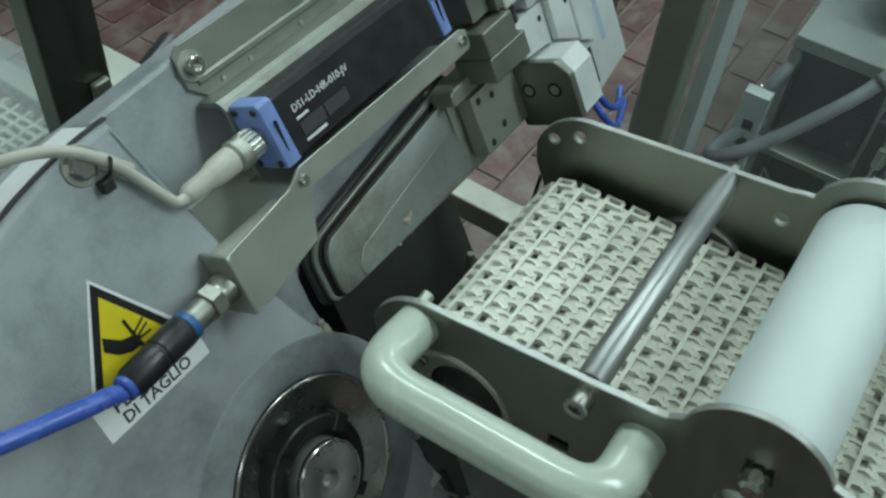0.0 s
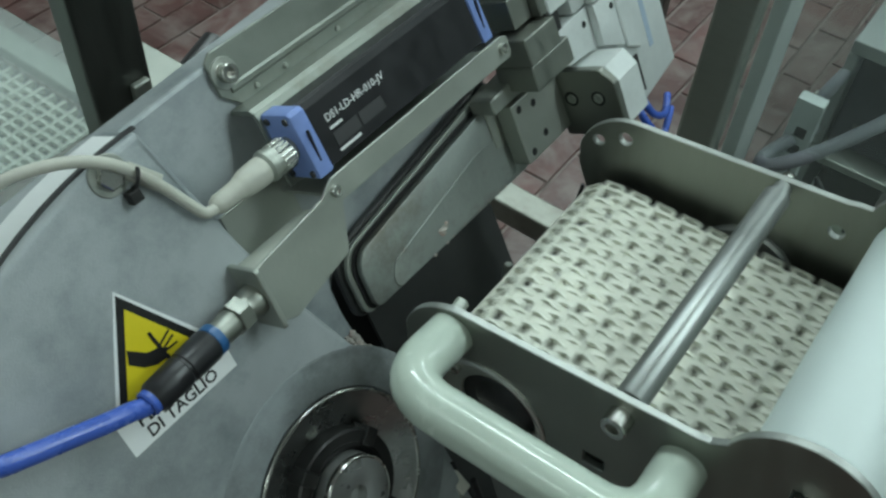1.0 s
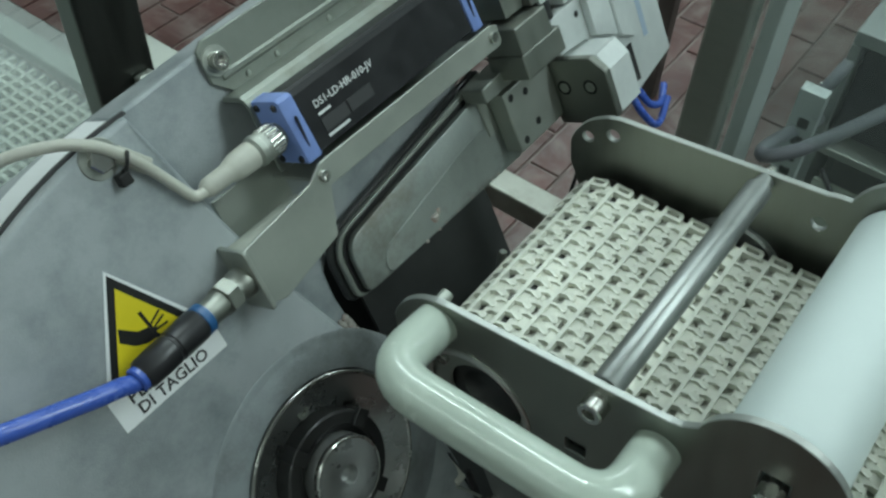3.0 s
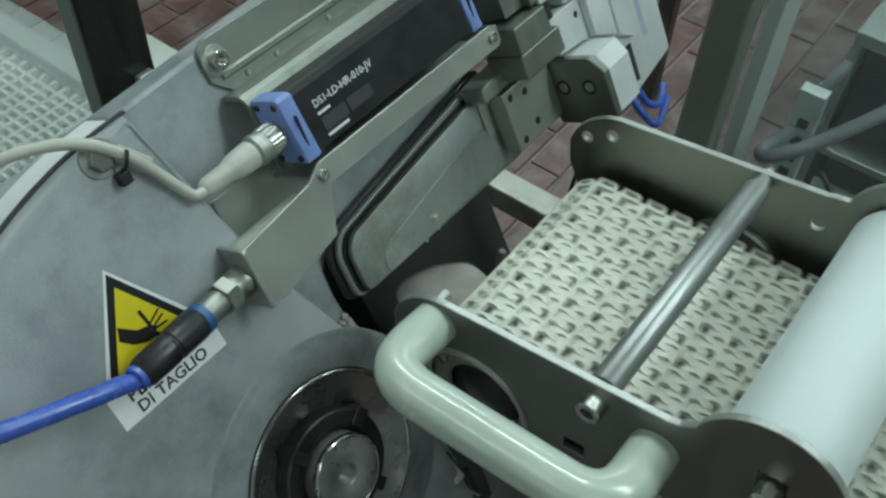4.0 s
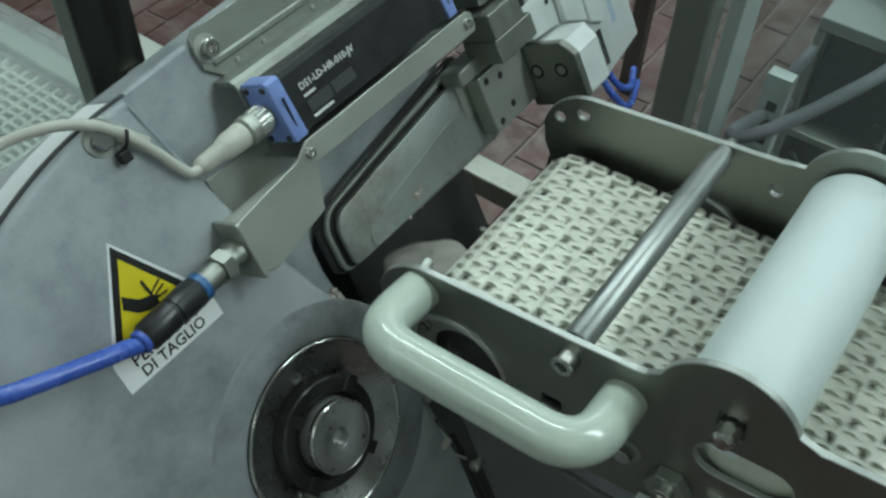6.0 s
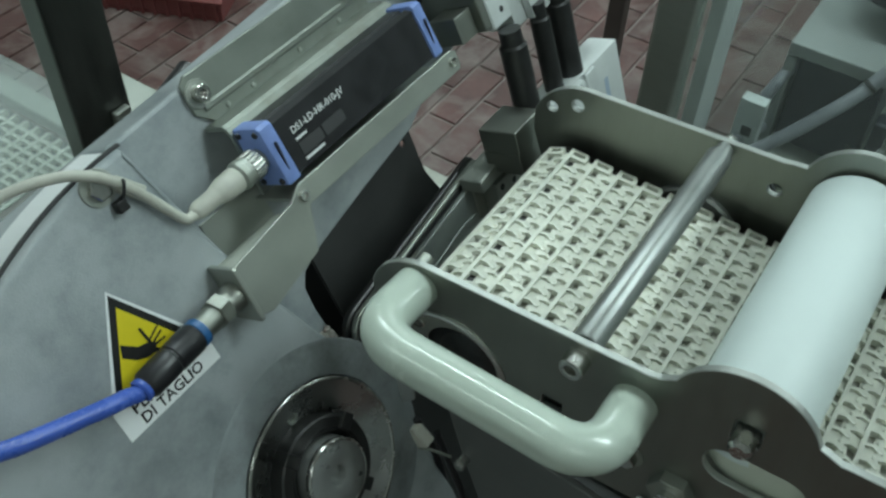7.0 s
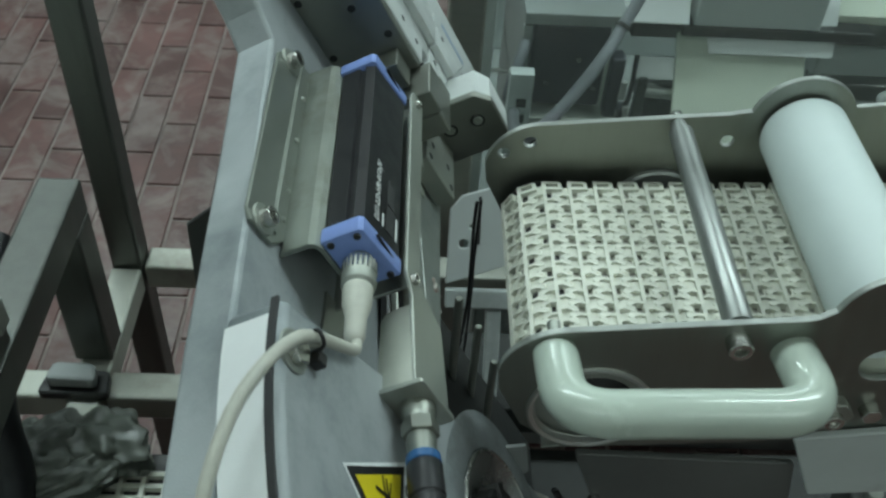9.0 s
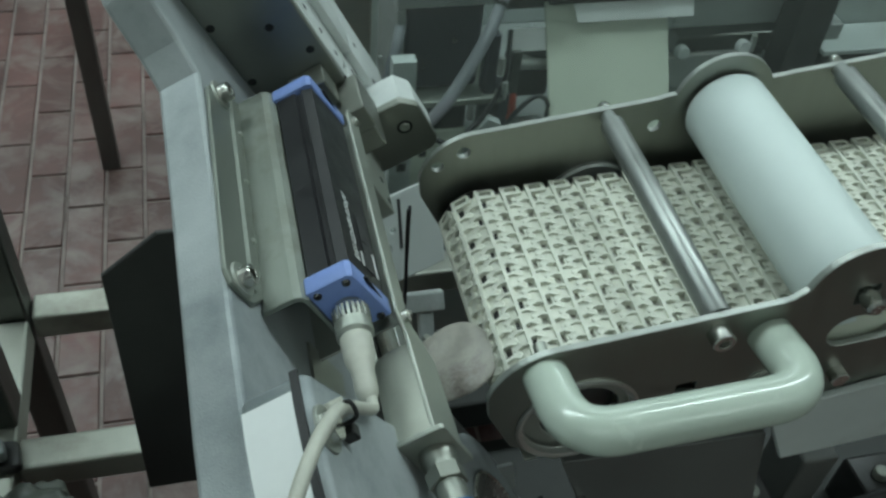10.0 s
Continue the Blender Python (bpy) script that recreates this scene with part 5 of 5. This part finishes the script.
    part("red_knob", lathe([(0, 0.0), (0.010, 0.0), (0.012, 0.02), (0.009, 0.05), (0.004, 0.06), (0, 0.06)], 18), RED, back, "red plastic knob", m=pose(0.052, 1.18, 0.61), smooth=True)
    part("knob_stem", box(0.044, 0.060, 1.172, 1.188, 0.66, 0.74, 0.002), POST, back)
    part("conduit", tube(smooth_path([(-0.15, 1.14, 0.72), (-0.165, 1.02, 0.765), (-0.168, 0.95, 0.79), (-0.155, 0.935, 0.80), (-0.12, 0.95, 0.825), (-0.065, 1.0, 0.873), (-0.027, 1.05, 0.91), (0.02, 1.10, 1.0), (0.05, 1.12, 1.15)], 7), 0.0085, 14), CONDUIT, back, "grey corrugated conduit", smooth=True)
    part("conduit_tie", lathe([(0.0095, -0.003), (0.0102, -0.002), (0.0102, 0.002), (0.0095, 0.003)], 18), INK, back, m=toward((-0.0305, 1.0455, 0.906), (0.04, 0.045, 0.05)))
    part("thin_conduit", tube(smooth_path([(-0.16, 1.16, 0.70), (-0.165, 1.12, 0.74), (-0.15, 1.13, 0.80), (-0.13, 1.18, 0.84)], 6), 0.0085, 12), CONDUIT, back, smooth=True)
    for x0, x1, y0, z0, z1, mt, nm in ((0.028, 0.120, 1.22, 0.785, 0.828, DEEP, "dark_housing"), (0.030, 0.125, 1.16, 0.50, 0.585, DULL, "valve_block"), (0.060, 0.118, 1.19, 0.64, 0.715, DARK, "valve_block"), (0.012, 0.030, 1.12, 0.63, 0.70, NAVY, "solenoid"), (0.075, 0.10, 1.13, 0.55, 0.61, ALU, "manifold"), (0.36, 1.0, 1.27, 0.50, 0.755, PALEGREY, "side_cabinet"), (0.37, 0.62, 1.25, 0.768, 0.79, POST, "side_rail"), (0.40, 0.50, 1.20, 0.56, 0.595, ALU, "side_bracket"), (0.56, 0.66, 1.22, 0.60, 0.72, DULL, "side_bracket")):
        part(nm, box(x0, x1, y0, y0 + 0.05, z0, z1, 0.004), mt, back)
    for x, z in ((0.010, 0.735), (0.020, 0.69), (-0.03, 0.655), (0.11, 0.60), (0.43, 0.64), (0.47, 0.70)):
        part("pin", lathe([(0, 0.03), (0.005, 0.03), (0.006, 0.0)], 14), ALU, back, m=Matrix.Translation((x, 1.125 if x < 0.2 else 1.19, z)), smooth=True)
    part("thin_hose", tube(smooth_path([(0.02, 1.12, 0.62), (0.035, 1.10, 0.68), (0.07, 1.11, 0.70), (0.10, 1.13, 0.66), (0.09, 1.14, 0.58)], 6), 0.004, 10), BLACK, back, "thin black hose", smooth=True)
    part("thin_hose", tube(smooth_path([(-0.12, 1.12, 0.66), (-0.07, 1.10, 0.63), (-0.02, 1.11, 0.66), (0.02, 1.13, 0.72), (0.03, 1.16, 0.79)], 6), 0.004, 10), BLACK, back, "thin black hose", smooth=True)
    part("roller_pin", lathe([(0.0, 0.0), (0.010, 0.0), (0.0115, 0.002), (0.0115, 0.062), (0.0, 0.064)], 24), ALU, back, "bright horizontal pin", m=toward((0.050, 1.195, 0.706), (1, 0, -0.08)), smooth=True)
    part("pin_block", box(0.056, 0.116, 1.200, 1.246, 0.6725, 0.6930, 0.003), DEEP, back)
    part("film_holder", box(0.318, 0.440, 1.195, 1.199, 0.628, 0.695, 0.002), DULL, back, "grey film holder plate")
    part("holder_edge", box(0.313, 0.317, 1.190, 1.199, 0.622, 0.698, 0.001), ALU, back, "bright plate edge")
    part("holder_edge", box(0.318, 0.455, 1.190, 1.199, 0.6955, 0.6995, 0.001), ALU, back, "bright plate edge")
    for x, z, mt in ((0.342, 0.706, PALEGREY), (0.452, 0.709, PAPER)):
        part("holder_knob", lathe([(0.0, 0.018), (0.010, 0.018), (0.012, 0.015), (0.012, 0.004), (0.006, 0.0), (0.0, 0.0)], 20), mt, back, "pale round knob", m=toward((x, 1.197, z), (0, -1, 0.2)), smooth=True)
    part("knob_lever", box(0.460, 0.500, 1.196, 1.210, 0.686, 0.698, 0.003), DARK, back)
    part("drive_box", box(0.615, 0.80, 1.19, 1.26, 0.575, 0.680, 0.005), DEEP, back, "dark drive box")
    part("drive_lid", box(0.612, 0.803, 1.185, 1.265, 0.6805, 0.690, 0.002), PALEGREY, back)
    part("pivot_block", prism([(-0.030, 0.560), (0.030, 0.560), (0.016, 0.655), (-0.006, 0.668), (-0.022, 0.650)], 1.105, 1.122, axis="y", bevel=0.002), PALEGREY, back, "pale cast pivot block")
    # black disc for the dark inside of the hole
    part("pivot_hole", lathe([(0, 0.0004), (0.005, 0.0004), (0.006, 0)], 16), INK, back, m=toward((0.000, 1.105, 0.640), (0, -1, 0)))
    for x, z in ((-0.105, 0.742), (-0.060, 0.785), (-0.032, 0.735)):
        part("motor_screw", lathe([(0, 0.003), (0.004, 0.003), (0.005, 0.0)], 12), CHROME, back, m=toward((x, 1.15, z), (0, -1, 0)), smooth=True)
    part("guide_rod", tube([(-0.185, 1.24, 0.700), (-0.150, 1.24, 0.700)], 0.004, 10), CHROME, back, "short bright guide rod", smooth=True)
    sheets = []
    for k in range(3):
        sh = thing("paper_sheet", pose(0.128, 1.2155, 0.800, -34), "white paper sheet dropping from the dispenser slot", "paper sheet", "dispensed sheets")
        prof = [(0.020, 0.0), (0.215, 0.0), (0.218, 0.06), (0.205, 0.12), (0.205, 0.22), (-0.03, 0.22), (-0.03, 0.13), (0.0, 0.08), (0.012, 0.04)]
        part("sheet", prism(prof, 0, 0.0012, axis="y", bevel=0), PAPER, sh)
        sheets.append(sh)
    return back, sheets


rear, sheets = build_background()


# ---- red floor tiles ----
def build_tiles():
    L, Wt, g = 0.240, 0.080, 0.008
    b = box(-Wt / 2, Wt / 2, -L / 2, L / 2, -0.012, 0.0, 0.0)
    me = bpy.data.meshes.new("tile")
    top = [e for e in b.edges if all(v.co.z > -0.001 for v in e.verts)]
    bmesh.ops.bevel(b, geom=top, offset=0.002, segments=1, affect="EDGES")
    b.to_mesh(me)
    b.free()
    me.materials.append(TILE)
    rest = []
    for i in range(-45, 79):
        for j in range(-15, 28):
            x = -1.0 + i * (Wt + g)
            y = j * (L + g) + (0.5 * (L + g) if i % 2 else 0)
            if -1.75 < x < -0.30 and 1.05 < y < 3.6:
                o = new("tile", me)
                o.parent = floor
                o.matrix_basis = pose(x, y, random.uniform(-0.0008, 0.0008), random.uniform(-0.15, 0.15), random.uniform(-0.2, 0.2), 0)
            else:
                rest.append((x, y))
    verts, faces = [], []
    for x, y in rest:
        k = len(verts)
        verts += [(x + sx * Wt / 2, y + sy * L / 2, z) for z in (-0.012, 0.0) for sx, sy in ((-1, -1), (1, -1), (1, 1), (-1, 1))]
        faces += [(k + 4, k + 5, k + 6, k + 7)] + [(k + a, k + (a + 1) % 4, k + 4 + (a + 1) % 4, k + 4 + a) for a in range(4)]
    me2 = bpy.data.meshes.new("tile_field")
    me2.from_pydata(verts, [], faces)
    me2.materials.append(TILE)
    o = new("tile_field", me2)
    o.parent = floor
    tagged(o, kind="stuff")


build_tiles()


# ---- what moves ----
# cycles of the shutter: start of the closing stroke, end of the opening stroke
CYCLES = [(1.13, 1.74), (3.00, 3.61), (4.83, 5.44), (6.78, 7.39)]
# belt at rest: from, to, and the place of its links along the plates
STILL = [(-1.0, 0.12, 0.0600), (1.05, 1.93, 0.0600), (2.92, 3.70, 0.0600), (4.76, 5.68, 0.0635), (6.72, 8.35, 0.0525), (8.95, 9.16, 0.0560), (9.97, 11.0, 0.0512)]
SPEEDS = [0.55, 0.40, 0.42, 0.42, 0.62, 0.62]
PIVOT = Matrix.Translation((0.40, 0.469, 1.10))


def stroke(t, rise=0.17, fall=0.12):
    for a, b in CYCLES:
        if a <= t <= b:
            k = min(1, (t - a) / rise, (b - t) / fall)
            return k * k * (3 - 2 * k)
    return 0.0


def lift(t):
    early = max((h * max(0.0, 1 - abs(t - c) / w) for c, w, h in ((1.02, 0.14, 0.24), (4.78, 0.10, 0.15), (9.02, 0.13, 0.22))), default=0.0)
    return max(stroke(t - 0.03, 0.19, 0.12), early)


def travel_rows():
    """Times and belt travel in metres: at rest, then a steady run by whole links to the next rest."""
    base = [(0.5 - x) * 1.0021 for _, _, x in STILL]
    rows, s = [], base[0]
    for i, (a, b, _) in enumerate(STILL):
        if i:
            run = SPEEDS[i - 1] * (a - STILL[i - 1][1])
            n = round((s + run - base[i]) / STEP)
            s = base[i] + n * STEP
        rows += [(a, s), (b, s)]
    return rows


def motions():
    times = sorted({0.0, 10.0, 0.86, 1.0, 1.06, 4.66, 4.76, 8.86, 9.02, 9.16, *(round(x, 3) for a, b in CYCLES for x in (a, a + 0.04, a + 0.08, a + 0.12, a + 0.16, a + 0.20, a + 0.24, b - 0.14, b - 0.10, b - 0.06, b - 0.02, b, b + 0.05))})
    swing = Matrix.Translation((0, 1.08, 0.24))
    walk(shutter, [(t, HOUSE @ Matrix.Translation((0, -0.073 * stroke(t), 0.004 * stroke(t))) @ swing @ Matrix.Rotation(radians(9) * stroke(t), 4, "X") @ swing.inverted()) for t in times])
    walk(conveyor, [(t, PIVOT @ pose(0.0045 * lift(t), 0, 0.0015 * lift(t), 0, 4.5 * lift(t), 0) @ PIVOT.inverted() @ CONV) for t in times])
    rows = travel_rows()
    ts, ss = [r[0] for r in rows], [r[1] for r in rows]
    way = [float(np.interp(f / 30, ts, ss)) for f in range(302)]
    for k, ob in enumerate(belt_rows):
        keys = []
        for f in range(0, 301):
            still = f not in (0, 300) and abs(way[f] - way[f - 1]) < 1e-6 and abs(way[f + 1] - way[f]) < 1e-6
            if still or (f % 2 and abs(way[f + 1] - 2 * way[f] + way[f - 1]) < 1e-6):
                continue
            x, z, a = TRACK.at(k * STEP + way[f])
            keys.append((f / 30, pose(x, 0, z, 0, -a, 0)))
        walk(ob, keys)
    # a slice slides out under the belt nose and drops into the blade opening
    for k, (sl, at) in enumerate(zip(slices, (0.40, 2.29, 4.05, 6.05, 9.98))):
        rest, end = 0.055, 0.006 * k
        rows = [(-0.30, rest, -0.1580 + 0.009 * k, 0), (-0.12, rest, -0.1580 + 0.009 * k, 0), (-0.07, -0.040, -0.104, -12), (-0.02, -0.064, -0.082, -16), (0.05, -0.078, -0.084, -24), (0.10, -0.105, -0.100, -38), (0.17, -0.145, -0.20, -55), (0.26, -0.150, -0.36 + end, -20), (0.32, -0.150, -0.40 + end, -8)]
        keys = [(at + dt, CONV @ pose(x, -0.052, z, 0, a, 0)) for dt, x, z, a in rows if 0 < at + dt < 10]
        first, last = (CONV @ pose(rest, -0.052, -0.1580 + 0.009 * k, 0, 0, 0)), keys[-1][1]
        walk(sl, [(0.0, first), *keys, (10.0, last)])
    # one sheet after another leaves the slot and drops
    drops = [((0.0, 0.0), (7.6, 0.0), (7.8, 0.040), (7.9, 0.065), (8.0, 0.145), (8.1, 0.205), (8.2, 0.34), (8.3, 0.46), (10.0, 0.46)),
             ((0.0, 0.0), (8.32, 0.0), (8.45, 0.036), (9.0, 0.030), (9.3, 0.042), (9.4, 0.075), (9.5, 0.102), (9.6, 0.150), (9.7, 0.235), (9.78, 0.34), (9.85, 0.46), (10.0, 0.46)),
             ((0.0, 0.0), (9.80, 0.0), (9.88, 0.030), (10.0, 0.035))]
    slope = pose(0.128, 1.2155, 0.800, -34)
    for k, (sh, d) in enumerate(zip(sheets, drops)):
        walk(sh, [(t, slope @ pose(0, -0.006 - 0.003 * k, -v)) for t, v in d])


motions()
